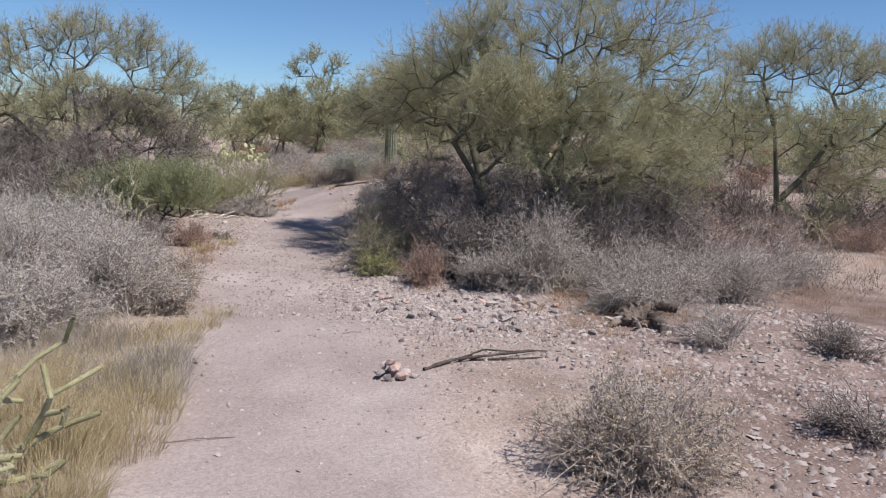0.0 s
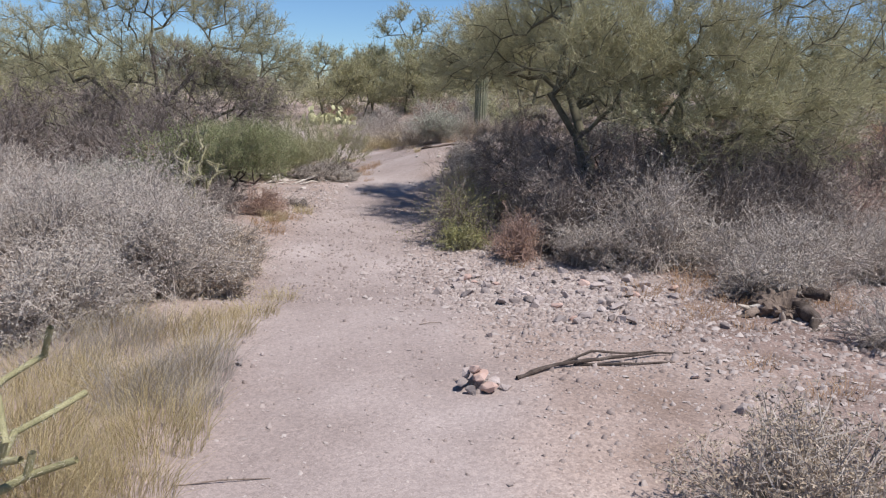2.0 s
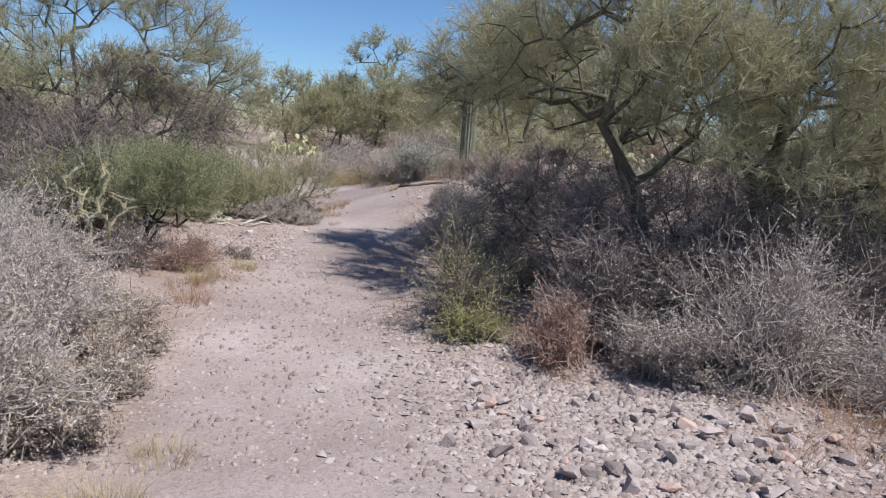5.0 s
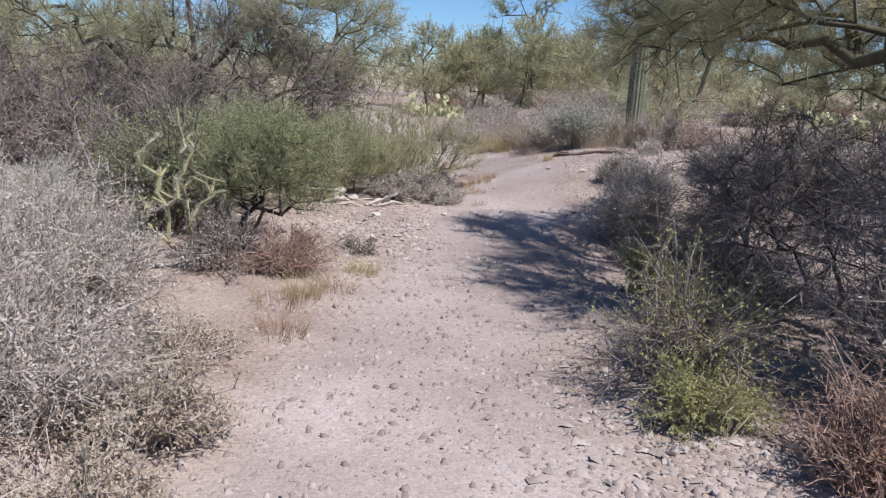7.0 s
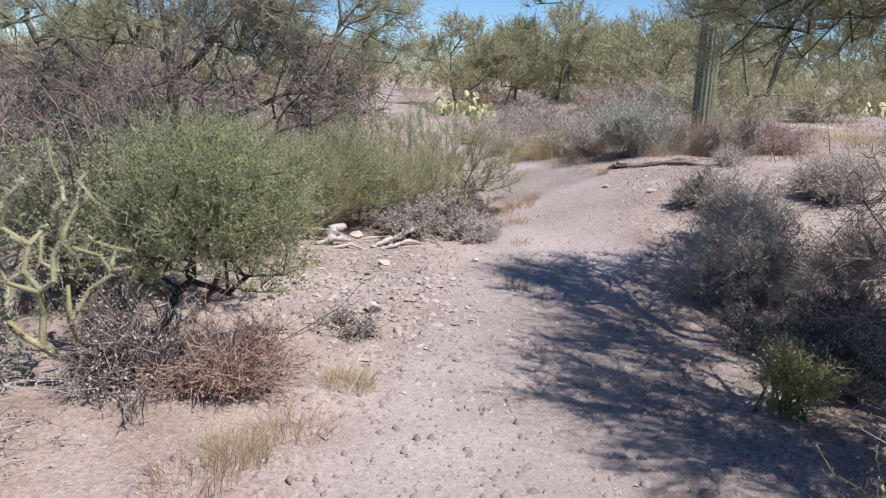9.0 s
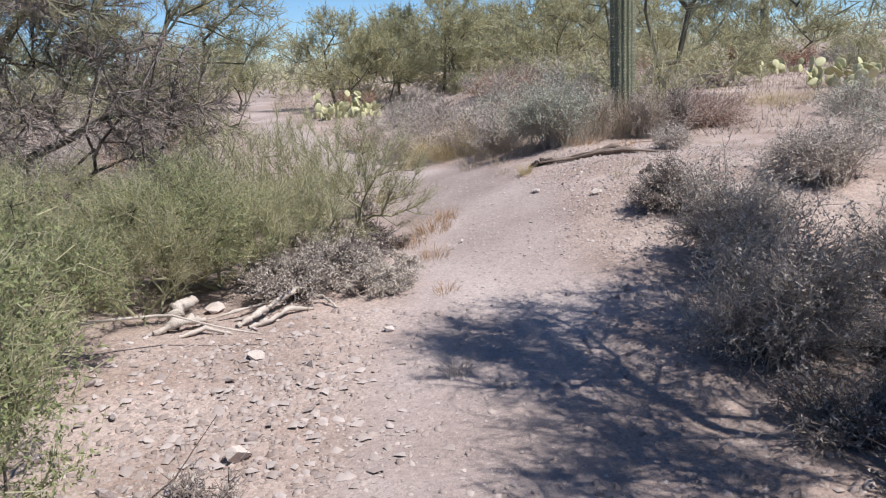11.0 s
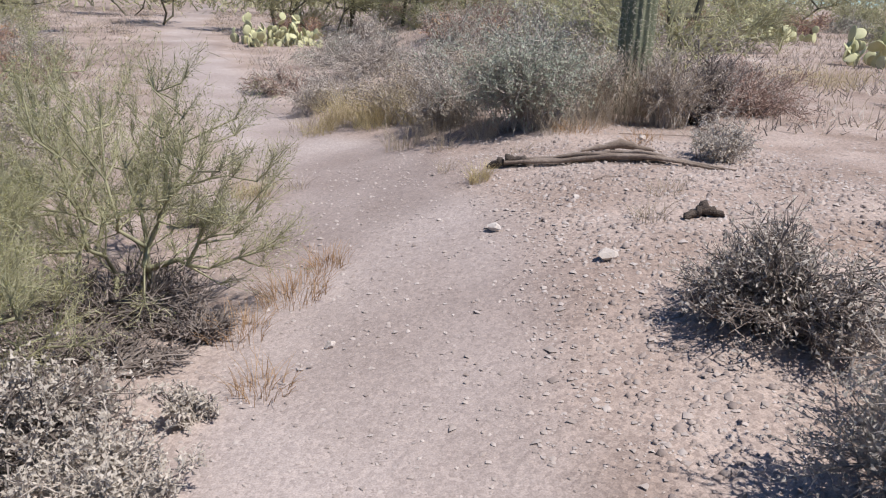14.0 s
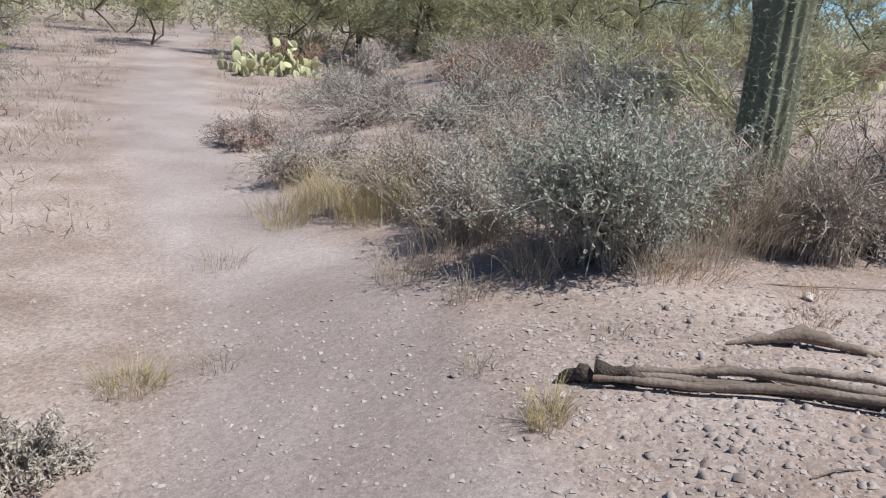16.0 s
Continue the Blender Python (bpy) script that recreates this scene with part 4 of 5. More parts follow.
# ---- grass ----
for x, y, r, h, n in [(-1.85, 3.3, 0.35, 0.42, 420), (-1.6, 3.9, 0.3, 0.36, 320), (-2.2, 3.9, 0.35, 0.42, 320), (-1.75, 2.7, 0.3, 0.4, 320), (-1.75, 4.6, 0.28, 0.32, 240), (-2.3, 4.7, 0.3, 0.36, 240),
                      (-2.5, 3.0, 0.35, 0.45, 280), (-1.65, 5.2, 0.22, 0.24, 140), (-1.75, 6.0, 0.18, 0.2, 90), (-4.6, 6.6, 0.4, 0.4, 200), (-0.5, 21.2, 0.42, 0.55, 420), (-0.9, 21.6, 0.38, 0.5, 340),
                      (-0.15, 20.9, 0.3, 0.48, 260), (-1.2, 21.3, 0.2, 0.25, 120), (-1.75, 11.5, 0.16, 0.2, 120), (-2.0, 10.6, 0.16, 0.24, 120), (0.02, 17.95, 0.075, 0.17, 90), (4.6, 22.8, 0.7, 0.35, 240), (5.4, 23.6, 0.7, 0.35, 240),
                      (-1.5, 18.7, 0.16, 0.2, 120)]:
    tuft("grass_tuft", x, y, r * 1.1, h * 0.82, int(n * 1.8), STRAW, "golden dry grass tuft beside the trail", lean=0.55, thin=0.0011)
for x, y, r, h, n in [(0.9, 19.1, 0.22, 0.14, 90), (-1.0, 15.7, 0.14, 0.13, 80), (-0.98, 16.55, 0.2, 0.17, 150), (-0.85, 16.9, 0.14, 0.14, 90), (-1.15, 16.2, 0.16, 0.14, 90), (-0.95, 14.8, 0.1, 0.1, 40), (1.6, 6.8, 0.2, 0.13, 70), (2.0, 6.4, 0.22, 0.14, 80), (1.5, 5.9, 0.16, 0.12, 50),
                      (1.9, 4.4, 0.18, 0.12, 60), (-1.85, 10.9, 0.2, 0.16, 110), (-1.95, 9.9, 0.2, 0.18, 120), (-2.1, 10.4, 0.22, 0.16, 120), (0.75, 8.25, 0.12, 0.12, 50), (2.2, 7.3, 0.25, 0.2, 120), (3.2, 6.6, 0.25, 0.2, 120), (5.5, 8.0, 0.5, 0.25, 150), (7.0, 9.3, 0.6, 0.25, 150), (8.2, 10.2, 0.7, 0.3, 180), (6.6, 10.6, 0.6, 0.3, 160), (9.6, 11.0, 0.7, 0.3, 160), (5.0, 9.9, 0.5, 0.3, 130), (5.8, 7.0, 0.5, 0.2, 110),
                      (1.2, 18.6, 0.14, 0.1, 50), (1.4, 18.95, 0.14, 0.12, 50)]:
    tuft("grass_tuft", x, y, r, h, n, RED_STRAW, "short reddish dry grass tuft")
for x, y, r, h, n in [(-0.1, 19.2, 0.14, 0.2, 60), (1.05, 19.35, 0.2, 0.5, 130), (0.25, 19.45, 0.2, 0.4, 120), (0.75, 19.15, 0.2, 0.35, 110), (-0.1, 20.0, 0.3, 0.5, 180), (0.2, 19.3, 0.14, 0.22, 70), (-0.4, 19.7, 0.2, 0.26, 110), (1.35, 19.65, 0.3, 0.75, 200), (1.7, 19.6, 0.3, 0.65, 200), (1.5, 19.9, 0.3, 0.7, 150), (0.7, 16.75, 0.1, 0.14, 50), (0.35, 18.5, 0.1, 0.1, 30),
                      (-0.15, 18.4, 0.08, 0.12, 30), (0.9, 17.1, 0.12, 0.12, 50), (-1.2, 18.9, 0.12, 0.14, 40), (-1.5, 20.4, 0.2, 0.16, 60), (-1.9, 5.6, 0.25, 0.3, 120), (1.1, 8.0, 0.1, 0.1, 30), (-0.95, 13.6, 0.1, 0.12, 40),
                      (0.6, 20.6, 0.5, 0.5, 260), (-0.2, 22.0, 0.6, 0.4, 220), (1.2, 21.0, 0.5, 0.5, 200), (-1.3, 21.6, 0.3, 0.3, 120), (3.4, 17.2, 0.6, 0.25, 150), (6.4, 20.5, 0.8, 0.3, 180), (3.0, 22.0, 0.6, 0.3, 160)]:
    tuft("grass_tuft", x, y, r, h, n, PALE_STRAW, "pale bleached dry grass tuft")

for x, y, r, h, n in [(-1.6, 4.75, 0.26, 0.3, 420), (-1.8, 4.35, 0.26, 0.32, 420), (-2.15, 5.2, 0.3, 0.34, 380), (-1.5, 4.3, 0.2, 0.24, 260), (-2.5, 5.0, 0.3, 0.3, 260)]:
    tuft("grass_tuft", x, y, r, h, n, GREY_LEAF, "grey withered weeds among dry grass", lean=0.5, thin=0.0012)
for x, y, r, h, n in [(-1.95, 5.5, 0.3, 0.26, 380), (-1.62, 5.65, 0.25, 0.22, 300), (-1.5, 6.15, 0.22, 0.2, 240), (-2.35, 5.55, 0.3, 0.3, 300), (-2.0, 4.6, 0.32, 0.3, 420), (-2.35, 4.2, 0.32, 0.34, 400), (-1.55, 3.4, 0.25, 0.28, 320), (-1.95, 3.55, 0.3, 0.34, 380), (-2.75, 4.5, 0.35, 0.36, 360), (-1.4, 6.7, 0.18, 0.16, 160)]:
    tuft("grass_tuft", x, y, r, h * 0.85, n, STRAW, "golden dry grass tuft beside the trail", lean=0.7, thin=0.0011)

for x, y, r, h, n in [(1.7, 7.1, 0.2, 0.14, 90), (2.05, 6.95, 0.18, 0.16, 80), (2.3, 6.6, 0.2, 0.13, 80), (1.85, 6.2, 0.2, 0.12, 80), (2.15, 5.9, 0.18, 0.12, 70), (2.5, 7.2, 0.25, 0.2, 120), (3.0, 6.9, 0.25, 0.2, 120), (1.75, 4.9, 0.14, 0.12, 50), (2.1, 4.5, 0.2, 0.1, 60)]:
    tuft("grass_tuft", x, y, r, h, n, RED_STRAW, "short reddish dry grass tuft")

# ---- cacti ----


def saguaro(x, y, r, h, ribs=15):
    ob = thing("saguaro_cactus", x, y, "tall ribbed grey-green saguaro column", "cactus", sink=0.05)
    per = ribs * 6
    th = np.arange(per) * 2 * np.pi / per
    wave = 0.5 + 0.5 * np.cos(th * ribs)
    zs = np.concatenate([np.linspace(0, h - r, 40), h - r + r * np.sin(np.linspace(0.1, 1.5, 10))])
    prof = np.concatenate([r * (0.86 + 0.14 * smooth(np.linspace(0, 3, 40))), r * np.cos(np.linspace(0.1, 1.5, 10))])
    ring = (0.86 + 0.14 * wave ** 0.8)[None] * prof[:, None] * (1 + 0.015 * np.sin(zs * 5)[:, None])
    v = np.stack([ring * np.cos(th), ring * np.sin(th), np.repeat(zs[:, None], per, 1)], -1).reshape(-1, 3)
    a = (np.arange(len(zs) - 1)[:, None] * per + np.arange(per)[None]).ravel()
    b = (np.arange(len(zs) - 1)[:, None] * per + (np.arange(per)[None] + 1) % per).ravel()
    me = mesh_np("column", v, np.stack([a, b, b + per, a + per], -1), [SAGUARO])
    me.polygons.foreach_set("use_smooth", np.ones(len(a), bool))
    part("column", me, ob)
    rows = []
    for k in range(ribs):
        t = k * 2 * np.pi / ribs
        for z in np.arange(0.15, h - r, 0.045):
            p = np.array([r * math.cos(t), r * math.sin(t), z])
            for _ in range(5):
                d = np.array([math.cos(t), math.sin(t), 0]) * 0.6 + rng.normal(size=3) * 0.6
                rows.append([p * [0.98, 0.98, 1], p + d * 0.032])
    rows = np.array(rows)
    tagged(part("spine_cover", mesh_np("spine_cover", *strands(rows, np.tile([0.0019, 0.0006], (len(rows), 1))), [SPINE]), ob, "pale grey spines along the ribs"), kind="stuff")
    return ob


saguaro(1.62, 20.2, 0.155, 2.35)
saguaro(13.8, 44.0, 0.17, 4.6, 13)


def cholla(x, y, targets, label, joint=0.016):
    ob = thing("cholla_cactus", x, y, label, "cactus", "chollas")
    pos, par, rad, ends = grow(targets, [(0, 0, -0.03)], joint * 0.8, 0.09, 0.012, 0.5, 0.22)
    v, f = limbs(pos, par, rad, range(len(pos)), 8)
    part("joints", mesh_np("joints", v, f, [CHOLLA]), ob)
    k = np.array([i for i in range(len(pos)) if par[i] >= 0])
    pick = rng.choice(k, 6000)
    w = rng.uniform(0, 1, (len(pick), 1))
    p = pos[pick] * w + pos[par[pick]] * (1 - w)
    d = unit(len(pick))
    rows = np.stack([p + d * rad[pick][:, None] * 0.8, p + d * (rad[pick][:, None] + 0.024)], 1)
    tagged(part("spine_cover", mesh_np("spine_cover", *strands(rows, np.tile([0.0012, 0.0004], (len(rows), 1))), [SPINE]), ob, "straw-coloured spines"), kind="stuff")
    return ob


cholla(-3.1, 11.35, dome(70, 0, 0, 0.42, 0.42, 0.35, 1.15, 0.55), "branching pale green cholla cactus with upright joints", 0.012)
cholla(-2.15, 2.95, np.concatenate([dome(110, 0, 0, 0.5, 0.5, 0.1, 0.7, 0.4), np.array([[0.35, 0.45, 0.72], [0.5, 0.35, 0.5], [0.55, 0.1, 0.35], [0.3, 0.5, 0.6], [0.45, -0.1, 0.2]])]),
       "sprawling yellow-green cholla cactus in dry grass", 0.016)


def prickly_pear(x, y, r, h, n, label):
    """Flat oval pads, one upon the other."""
    ob = thing("prickly_pear", x, y, label, "cactus", "prickly pears")
    u, w = np.meshgrid(np.linspace(0, np.pi, 9), np.arange(14) * 2 * np.pi / 14, indexing="ij")
    pv = np.stack([0.45 * np.sin(u) * np.cos(w), 0.075 * np.sin(u) * np.sin(w), 0.5 - 0.5 * np.cos(u)], -1).reshape(-1, 3)
    i, j = np.meshgrid(np.arange(8), np.arange(14), indexing="ij")
    a, b = (i * 14 + j).ravel(), (i * 14 + (j + 1) % 14).ravel()
    me = mesh_np("pad", pv, np.stack([a, b, b + 14, a + 14], -1), [PAD])
    me.polygons.foreach_set("use_smooth", np.ones(len(a), bool))
    tops = []
    for k in range(n):
        size = 0.21 * rng.uniform(0.75, 1.25)
        if k < n * 0.4 or not tops:
            th = rng.uniform(0, 2 * np.pi)
            rr = r * 0.7 * math.sqrt(rng.uniform())
            at, lean = Vector((rr * math.cos(th), rr * math.sin(th), height1(x + rr * math.cos(th), y + rr * math.sin(th)) - height1(x, y) - 0.02)), 16
        else:
            at, lean = tops[int(rng.integers(len(tops)))], 34
        m = Matrix.Translation(at) @ Euler((radians(rng.normal() * lean), radians(rng.normal() * lean), rng.uniform(0, np.pi))).to_matrix().to_4x4() @ Matrix.Diagonal((size, size, size, 1))
        tip = m @ Vector((rng.uniform(-0.2, 0.2), 0, 0.93))
        if tip.z < h:
            tops.append(tip)
        p = part("pad", me, ob)
        p.matrix_basis = m
    return ob


prickly_pear(-3.1, 33.2, 1.5, 1.0, 150, "sunlit yellow-green prickly pear clump beside the trail")
prickly_pear(7.5, 25.6, 1.1, 1.25, 64, "prickly pear with pale sunlit pads")
prickly_pear(9.2, 33.0, 1.2, 1.2, 60, "distant prickly pear clump under a tree")

# ---- dead wood ----


def stick(name, points, radii, mat, label, category="dead wood", group="", sides=7, bumps=0.12):
    """A knotty weathered stick that lies on the ground; points are (x, y, height above ground)."""
    ob = thing(name, points[0][0], points[0][1], label, category, group)
    base = ob.matrix_basis.translation
    t = np.linspace(0, 1, len(points))
    tt = np.linspace(0, 1, len(points) * 5)
    p = np.stack([np.interp(tt, t, [q[k] for q in points]) for k in range(3)], 1)
    r = np.interp(tt, t, radii) * (1 + bumps * rng.normal(size=len(tt)))
    p[:, :2] += rng.normal(size=(len(tt), 2)) * np.array(radii).mean() * 0.25
    p[:, 2] += height(p[:, 0], p[:, 1]) + r * 0.6
    v, f = strands((p - np.array(base))[None], r[None], sides)
    part("wood", mesh_np("wood", v, f, [mat]), ob)
    return ob


ob = stick("fallen_branch", [(0.22, 4.72, 0.0), (0.5, 4.9, 0.02), (0.85, 5.0, 0.03), (1.15, 5.12, 0.02), (1.42, 5.2, 0.0)], [0.015, 0.013, 0.011, 0.008, 0.004], DARKWOOD, "dark forked dead branch lying on the trail's edge")
stick("fallen_branch", [(0.6, 4.95, 0.0), (0.9, 4.95, 0.01), (1.25, 5.0, 0.0)], [0.008, 0.009, 0.004], DARKWOOD, "thin dark dead branch on gravel")
stick("fallen_branch", [(0.5, 4.9, 0.02), (0.75, 5.08, 0.05), (1.0, 5.12, 0.02), (1.2, 5.24, 0.0)], [0.007, 0.008, 0.006, 0.003], DARKWOOD, "thin dark dead branch on gravel")
for k in range(6):
    y0 = 18.2 - 0.024 * k + 0.02 * math.sin(k * 2.3)
    x0 = 0.18 + (0.0, 0.12, 0.02, 0.3, 0.15, 0.5, 0.05, 0.35, 0.6)[k]
    x1 = (1.1, 1.4, 1.35, 0.95, 1.45, 1.2, 1.3, 1.4, 1.42)[k]
    slope = -0.54
    stick("cactus_rib", [(x0, y0 - 0.04, 0.015 * (k % 3)), (x0 + 0.3 * (x1 - x0), y0 + slope * 0.3 * (x1 - x0), 0.02 + 0.02 * (k % 2)), (x0 + 0.65 * (x1 - x0), y0 + slope * 0.65 * (x1 - x0), 0.02 * (k % 3)),
                        (x1, y0 + slope * (x1 - x0), 0.0)], [0.010, 0.014, 0.013, 0.007], DEADWOOD, "long weathered brown cactus rib lying on gravel", group="fallen cactus ribs")
stick("cactus_rib", [(0.1, 18.18, 0.0), (0.22, 18.12, 0.03), (0.36, 18.06, 0.02)], [0.012, 0.03, 0.014], DARKWOOD, "dark splintered butt of a fallen cactus rib", group="fallen cactus ribs", bumps=0.25)
stick("cactus_rib", [(0.75, 18.35, 0.0), (1.0, 18.32, 0.03), (1.25, 18.2, 0.0)], [0.008, 0.03, 0.006], DEADWOOD, "short curled slab of brown cactus wood", group="fallen cactus ribs")
for k, (pts, rad) in enumerate([
        ([(-2.1, 14.42, 0.0), (-2.0, 14.5, 0.04), (-1.92, 14.68, 0.05), (-1.8, 14.85, 0.08), (-1.74, 15.05, 0.03)], [0.02, 0.035, 0.025, 0.04, 0.02]),
        ([(-2.02, 14.4, 0.0), (-1.9, 14.45, 0.02), (-1.82, 14.62, 0.03), (-1.68, 14.72, 0.0)], [0.02, 0.022, 0.026, 0.012]),
        ([(-2.48, 14.42, 0.0), (-2.44, 14.5, 0.1), (-2.38, 14.62, 0.12)], [0.05, 0.06, 0.03]), ([(-2.55, 14.3, 0.0), (-2.4, 14.35, 0.05), (-2.3, 14.5, 0.03)], [0.03, 0.04, 0.02]),
        ([(-1.72, 14.85, 0.02), (-1.62, 14.83, 0.05), (-1.52, 14.72, 0.0)], [0.016, 0.02, 0.01]), ([(-2.38, 14.22, 0.0), (-2.25, 14.32, 0.03), (-2.1, 14.3, 0.0)], [0.015, 0.025, 0.012]),
        ([(-2.3, 14.55, 0.02), (-2.1, 14.62, 0.05), (-1.95, 14.85, 0.02)], [0.012, 0.016, 0.008])]):
    stick("pale_log", [(q[0] - 0.12, q[1], q[2]) for q in pts], [0.68 * q for q in rad], PALEWOOD, "bleached twisted piece of dead wood by the trail", group="bleached logs", bumps=0.25, sides=8)
stick("green_branch", [(-3.6, 13.7, 0.1), (-3.0, 13.95, 0.2), (-2.5, 14.05, 0.2), (-2.0, 14.1, 0.06)], [0.011, 0.009, 0.007, 0.004], PALEWOOD, "long thin pale broken branch beneath bushes")
stick("twig", [(-2.3, 12.2, 0.0), (-2.05, 12.55, 0.1), (-1.95, 12.85, 0.22)], [0.004, 0.003, 0.0015], DARKWOOD, "thin dark twig leaning over stones")
shrub("dry_brush", -1.95, 12.45, 0.3, 0.1, "flattened dark twigs lying on gravel", n=60, shoots=5, leaf=1, stem_mat=DARK_TWIG, group=BRUSH)
for x, y, a, ln in [(-0.3, 5.9, 0.4, 0.18), (-1.4, 3.5, 0.2, 0.4), (0.55, 12.4, 2.0, 0.25), (0.6, 17.45, 0.1, 0.14), (1.2, 19.05, 0.05, 0.7)]:
    stick("twig", [(x, y, 0.0), (x + ln * 0.5 * math.cos(a), y + ln * 0.5 * math.sin(a), 0.012), (x + ln * math.cos(a), y + ln * math.sin(a), 0.0)], [0.003, 0.0035, 0.002], DEADWOOD, "small dry twig lying on the soil", group="twigs on the ground")


def stump(x, y):
    """A rotted stump: a gnarled block of wood with a dark hollow, a root that runs out from it, and pale shards."""
    ob = thing("tree_stump", x, y, "dark hollow rotted stump with splintered pale edges", "stump", sink=0.03)
    bm = bmesh.new()
    bmesh.ops.create_icosphere(bm, subdivisions=4, radius=1.0)
    for v in bm.verts:
        d = v.co.normalized()
        ridge = 1 + 0.30 * noise.noise(d * 1.7) + 0.3 * noise.noise(Vector((d.x * 6, d.y * 6, d.z * 1.5))) + 0.12 * noise.noise(d * 15)
        hollow = math.exp(-((d.x - 0.15) ** 2 + (d.y + 0.45) ** 2) / 0.16) * max(0.0, d.z + 0.35)
        v.co = Vector((d.x * 0.2 * ridge, d.y * 0.16 * ridge, 0.09 + d.z * 0.14 * ridge - 0.18 * hollow))
    me = bpy.data.meshes.new("stump_block")
    bm.to_mesh(me)
    bm.free()
    me.materials.append(DEADWOOD)
    part("stump_block", me, ob)
    for name, rows, radii, mat in (("root", [(0.1, -0.1, 0.12), (0.14, -0.3, 0.07), (0.05, -0.48, 0.03), (-0.06, -0.62, 0.0)], [0.055, 0.05, 0.03, 0.01], DARKWOOD),
                                   ("root", [(-0.16, -0.05, 0.1), (-0.3, -0.12, 0.06), (-0.42, -0.1, 0.0)], [0.045, 0.035, 0.01], DEADWOOD),
                                   ("root", [(0.18, 0.0, 0.2), (0.3, -0.08, 0.22), (0.36, -0.1, 0.2)], [0.05, 0.035, 0.02], DARKWOOD)):
        f = np.linspace(0, 1, len(rows))
        g = np.linspace(0, 1, 12)
        p = np.stack([np.interp(g, f, [q[k] for q in rows]) for k in range(3)], 1) + rng.normal(size=(12, 3)) * 0.007
        v, faces = strands(p[None], (np.interp(g, f, radii) * (1 + 0.2 * rng.normal(size=12)))[None], 8)
        part(name, mesh_np(name, v + rng.normal(size=v.shape) * 0.008, faces, [mat]), ob)
    for dx, dy, dz, ln, w in [(0.02, 0.12, 0.2, 0.16, 0.035), (-0.14, -0.1, 0.12, 0.14, 0.03), (-0.06, -0.2, 0.04, 0.18, 0.028), (0.2, -0.36, 0.02, 0.12, 0.03), (-0.22, 0.02, 0.06, 0.16, 0.025), (0.02, -0.3, 0.03, 0.12, 0.02)]:
        d = unit(1, 0.8)[0] * ln
        a = np.array([dx, dy, dz])
        shard = part("shard", mesh_np("shard", *strands(np.array([[a, a + d * 0.5, a + d]]), np.array([[w, w * 0.8, w * 0.15]]), 4), [PALEWOOD]), ob, "pale splintered wood")
    rows, rr = twigs_at(np.repeat([[0.0, 0.0, 0.14]], 90, 0) + unit(90) * [0.22, 0.17, 0.1], unit(90, 0.1), 1, 0.09, 0.003)
    tagged(part("splinter_fringe", mesh_np("splinter_fringe", *strands(rows, rr), [DEADWOOD]), ob), kind="stuff")
    return ob


stump(2.6, 6.42)

# ---- stones ----
STONES = [rock_mesh("stone", STONE, 100 + k, 0.5 + 0.07 * (k % 5), 12) for k in range(10)]
PINKS = [rock_mesh("stone", PINKSTONE, 200 + k, 0.5, 22) for k in range(4)]
WHITES = [rock_mesh("stone", WHITESTONE, 300 + k, 0.6) for k in range(3)]


def lay(me, x, y, size, lift=0.12, name="stone", parent=None, tilt=14):
    ob = new(name, me)
    ob.matrix_basis = pose(x, y, height1(x, y) + size * lift, rng.normal() * tilt, rng.normal() * tilt, rng.uniform(0, 360)) @ Matrix.Diagonal((size, size, size, 1))
    if parent:
        ob.parent = parent
    return ob


cairn = tagged(new("stone_pile"), "little heap of pink and grey stones on the trail", "stones")
cairn.matrix_basis = pose(0, 4.62, height1(0, 4.62))
for dx, dy, dz, size, pink in [(-0.09, 0.0, 0.03, 0.13, 0), (0.04, -0.05, 0.03, 0.13, 1), (0.08, 0.05, 0.03, 0.11, 0), (-0.02, 0.08, 0.03, 0.13, 0), (0.0, 0.02, 0.07, 0.14, 1), (0.14, -0.03, 0.02, 0.09, 0), (-0.05, -0.08, 0.025, 0.09, 0), (0.01, 0.01, 0.03, 0.12, 0), (-0.03, 0.03, 0.105, 0.1, 1), (-0.07, 0.07, 0.075, 0.09, 0)]:
    p = part("stone", (PINKS if pink else STONES)[int(rng.integers(4))], cairn)
    p.matrix_basis = pose(dx, dy, dz, rng.normal() * 14, rng.normal() * 14, rng.uniform(0, 360)) @ Matrix.Diagonal((size, size, size, 1))

for x, y, size in [(-1.89, 12.88, 0.16), (0.4, 16.35, 0.11), (-0.01, 16.95, 0.09), (-0.77, 16.0, 0.06), (-1.3, 14.2, 0.08), (-2.0, 13.9, 0.12), (0.45, 17.2, 0.05), (-2.42, 14.75, 0.15), (2.66, 6.7, 0.2), (-1.39, 4.96, 0.08), (1.34, 18.9, 0.08)]:
    lay((STONES if x == -1.39 else WHITES)[int(rng.integers(3))], x, y, size, 0.2, parent=ground)

def zone_of(x, y):
    return y > 8.2 or x > 2.2


rock_spots = []
while len(rock_spots) < 285:
    zone = rng.uniform()
    if zone < 0.68:
        x, y = rng.normal(1.0, 0.6), rng.normal(7.2, 0.65)
    elif zone < 0.8:
        x, y = rng.uniform(1.0, 4.5), rng.uniform(3.0, 7.0)
    elif zone < 0.88:
        x, y = rng.normal(0.15, 0.3), rng.normal(8.4, 0.9)
    elif zone < 0.97:
        x, y = rng.normal(-2.1, 0.4), rng.normal(13.3, 0.6)
    else:
        x, y = rng.uniform(-2.4, 3.5), rng.uniform(3.0, 10.0)
    if rng.uniform() < trail_at(x, y) * 0.95 + 0.02:
        continue
    rock_spots.append((x, y))
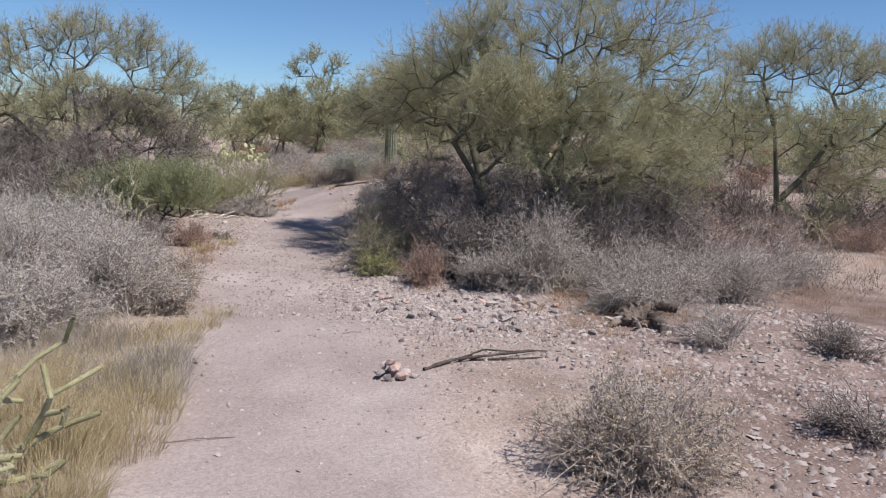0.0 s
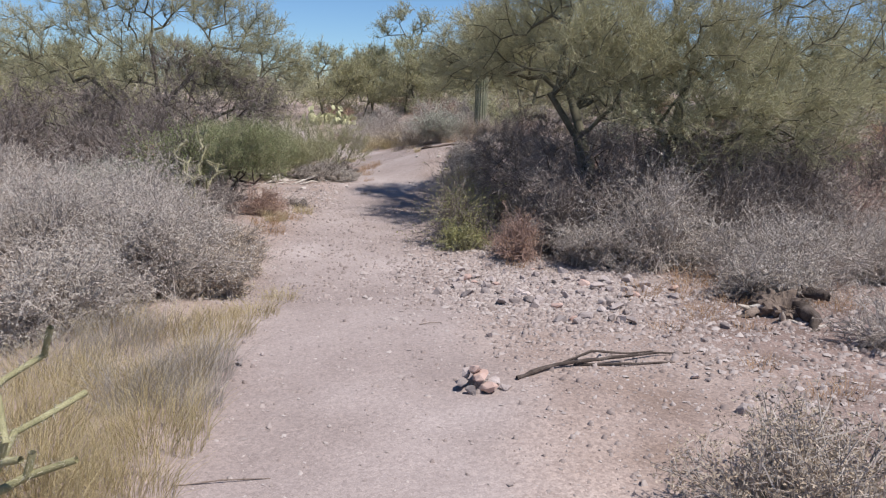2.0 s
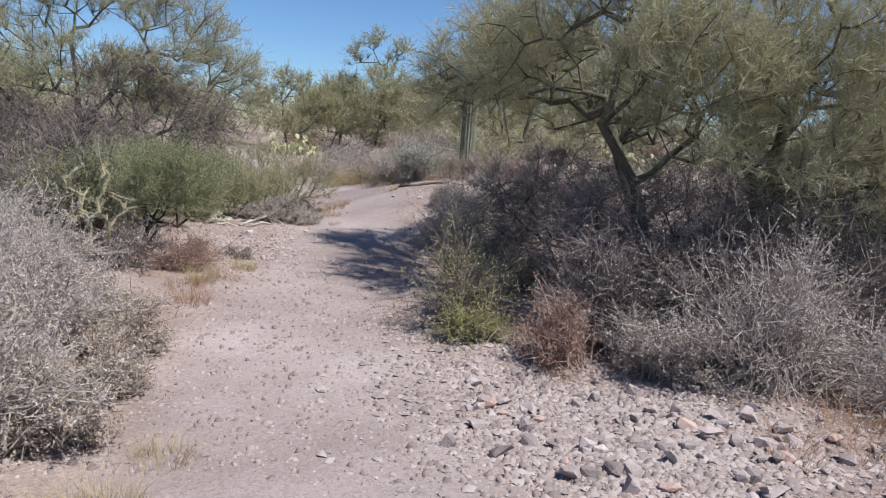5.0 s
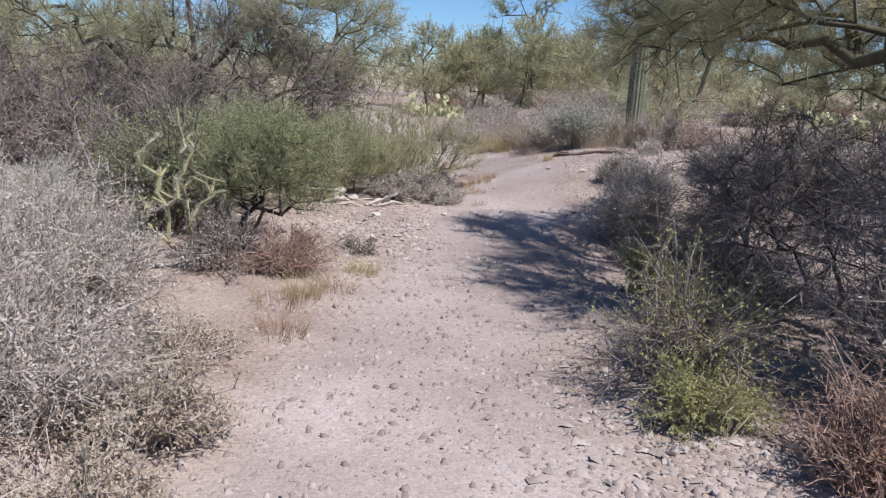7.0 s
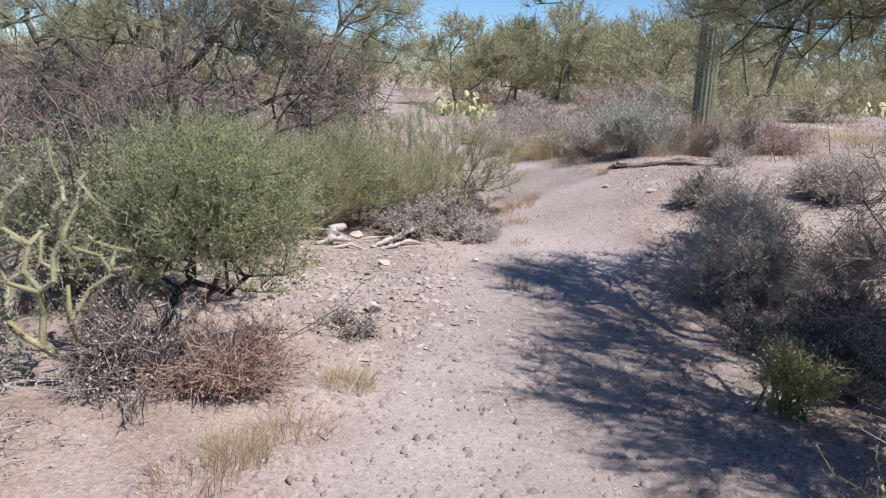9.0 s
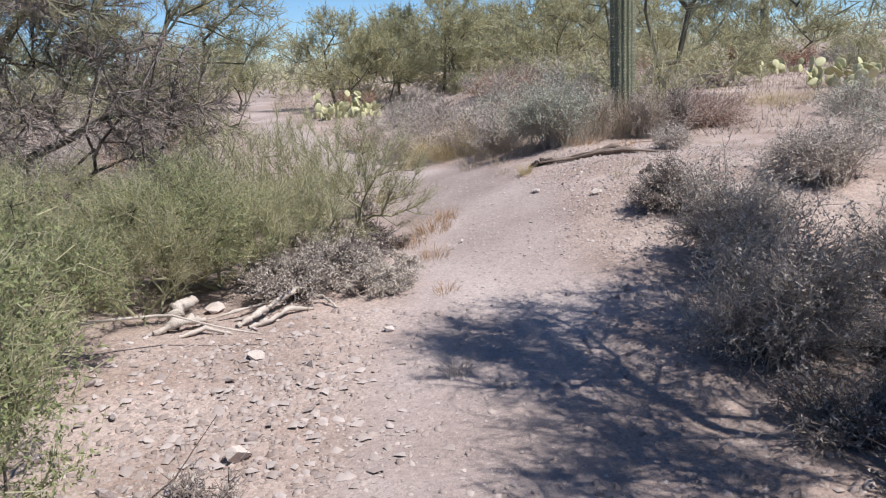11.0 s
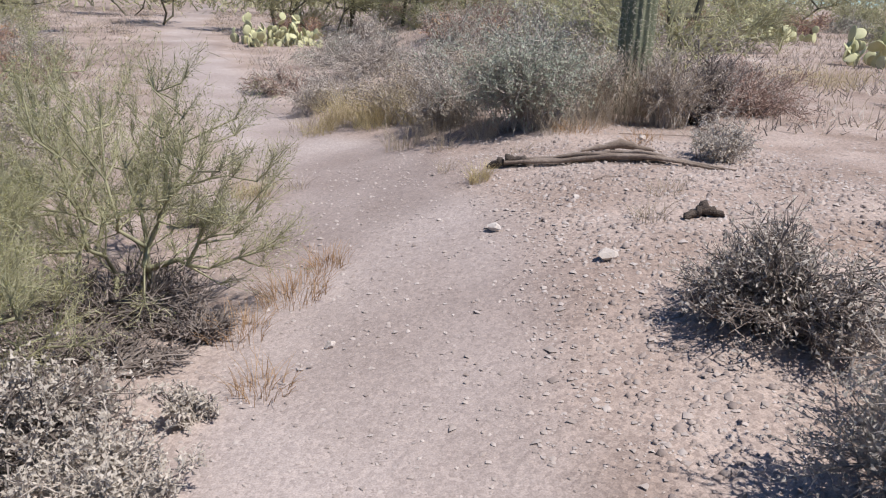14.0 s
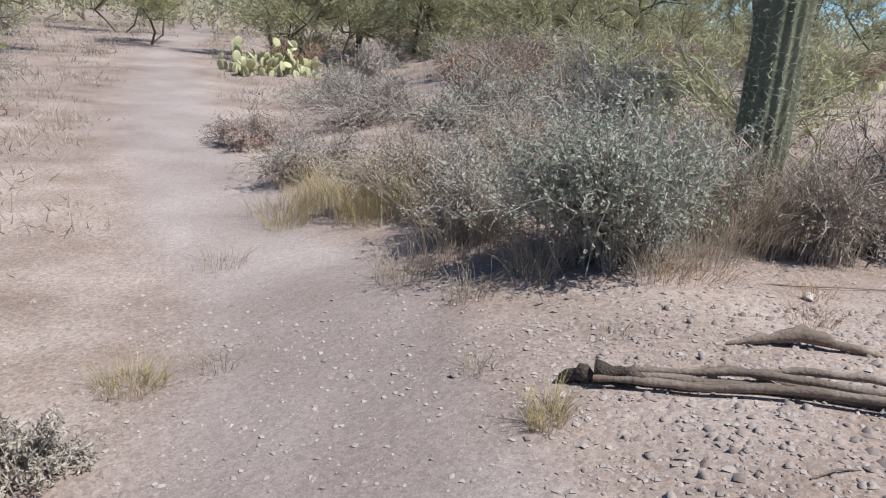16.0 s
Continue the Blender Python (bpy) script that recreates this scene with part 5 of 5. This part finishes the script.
for x, y in rock_spots:
    size = (0.05 + 0.11 * rng.uniform() ** 1.8) * (0.6 if zone_of(x, y) else 1.0)
    lay((PINKS if rng.uniform() < 0.1 else STONES)[int(rng.integers(4)) if rng.uniform() < 0.4 else int(rng.integers(4))], x, y, size, 0.16, parent=ground)

stick("burnt_log", [(0.85, 16.7, 0.0), (0.95, 16.74, 0.02), (1.05, 16.7, 0.0)], [0.015, 0.032, 0.014], DARKWOOD, "short charred lump of wood on gravel", bumps=0.2)

# loose gravel
r_n = 11000
n = 62000
px = np.concatenate([rng.uniform(-2.6, 3.6, n // 2), rng.normal(0.9, 0.9, n // 8), rng.uniform(-1.6, 2.2, n // 4), rng.uniform(1.5, 6.0, n // 8), rng.uniform(-0.1, 2.2, n // 10)])
py = np.concatenate([rng.uniform(1.2, 20, n // 2), rng.normal(6.8, 1.5, n // 8), rng.uniform(9, 19.5, n // 4), rng.uniform(1.5, 9.0, n // 8), rng.uniform(15.0, 18.8, n // 10)])
px, py = np.concatenate([px, np.concatenate([rng.normal(0.95, 0.65, r_n // 2), rng.normal(0.15, 0.35, r_n // 8), rng.normal(-2.0, 0.5, r_n // 10), rng.uniform(1.4, 5.0, r_n - r_n // 2 - r_n // 8 - r_n // 10)])]), np.concatenate([py, np.concatenate([rng.normal(7.15, 0.75, r_n // 2), rng.normal(8.4, 0.9, r_n // 8), rng.normal(13.3, 0.7, r_n // 10), rng.uniform(2.2, 7.5, r_n - r_n // 2 - r_n // 8 - r_n // 10)])])
keep = rng.uniform(size=len(px)) > trail_at(px, py) * 0.35
px, py = px[keep], py[keep]
m = len(px)
sz = 0.004 + 0.010 * rng.uniform(size=m) ** 3 + 0.010 * (rng.uniform(size=m) < 0.03) + 0.022 * rng.uniform(size=m) * np.exp(-((px - 0.9) / 0.9) ** 2 - ((py - 7.2) / 1.0) ** 2)
sz[-r_n * 2 // 3:] = 0.008 + 0.03 * rng.uniform(size=len(sz[-r_n * 2 // 3:])) ** 2
octa = np.array([(1, 0, 0), (0, 1, 0), (-1, 0, 0), (0, -1, 0), (0.1, 0, 0.55)], float)
shape = octa[None] * rng.uniform(0.6, 1.3, (m, 5, 1)) + rng.normal(size=(m, 5, 3)) * 0.16
ca, sa = np.cos(rng.uniform(0, 6.28, m)), np.sin(rng.uniform(0, 6.28, m))
norm = np.hypot(ca, sa)
ca, sa = (ca / norm)[:, None], (sa / norm)[:, None]
shape = np.stack([shape[..., 0] * ca - shape[..., 1] * sa, shape[..., 0] * sa + shape[..., 1] * ca, shape[..., 2]], -1)
gv = shape * sz[:, None, None] + np.stack([px, py, height(px, py) + sz * 0.1], 1)[:, None]
tri = np.array([(0, 1, 4), (1, 2, 4), (2, 3, 4), (3, 0, 4)])
gravel = new("gravel", mesh_np("gravel", gv.reshape(-1, 3), (np.arange(m) * 5)[:, None, None].repeat(4, 1).reshape(m * 4, 1) + np.tile(tri, (m, 1)), [GRAVEL]))
gravel.parent = ground
tagged(gravel, "loose angular gravel on the soil", kind="stuff")


# larger broken pebbles, each a rough block with a smaller top
bx = np.concatenate([rng.uniform(-2.3, 1.8, 5200), rng.normal(0.75, 0.5, 4600), rng.uniform(0.2, 2.0, 3200), rng.uniform(1.4, 5.0, 3200), rng.normal(-1.9, 0.5, 1300), rng.uniform(-1.9, 0.6, 4200)])
by = np.concatenate([rng.uniform(3.5, 14.5, 5200), rng.normal(7.3, 1.1, 4600), rng.uniform(14.8, 18.8, 3200), rng.uniform(2.2, 9.0, 3200), rng.normal(13.2, 0.7, 1300), rng.uniform(6.5, 12.5, 4200)])
bs = 0.007 + 0.02 * rng.uniform(size=len(bx)) ** 2.2
bs[5200:9800] *= 1.25
bs[9800:13000] *= 0.85
bs[13000:16200] *= 1.4
keep = rng.uniform(size=len(bx)) > trail_at(bx, by) * np.where((by > 6.5) & (by < 12.5), 0.4, 0.8)
bx, by, bs = bx[keep], by[keep], bs[keep]
m = len(bx)
block = np.array([(1, 0.1, 0), (0.1, 0.8, 0), (-1, 0.1, 0), (0, -0.8, 0), (0.6, 0.1, 0.62), (0.05, 0.5, 0.7), (-0.6, 0.0, 0.66), (0, -0.45, 0.58)], float)
shape = block[None] * rng.uniform(0.7, 1.25, (m, 8, 1)) + rng.normal(size=(m, 8, 3)) * 0.13
turn = rng.uniform(0, 2 * np.pi, m)
ca, sa = np.cos(turn)[:, None], np.sin(turn)[:, None]
shape = np.stack([shape[..., 0] * ca - shape[..., 1] * sa, shape[..., 0] * sa + shape[..., 1] * ca, shape[..., 2] * rng.uniform(0.6, 1.3, (m, 1))], -1)
bv = shape * bs[:, None, None] + np.stack([bx, by, height(bx, by) - bs * 0.05], 1)[:, None]
quad = np.array([(0, 1, 5, 4), (1, 2, 6, 5), (2, 3, 7, 6), (3, 0, 4, 7), (4, 5, 6, 7)])
pebbles = new("pebbles", mesh_np("pebbles", bv.reshape(-1, 3), (np.arange(m) * 8)[:, None, None].repeat(5, 1).reshape(m * 5, 1) + np.tile(quad, (m, 1)), [BROKEN]))
pebbles.parent = ground
tagged(pebbles, "broken angular pebbles strewn beside the trail", kind="stuff")
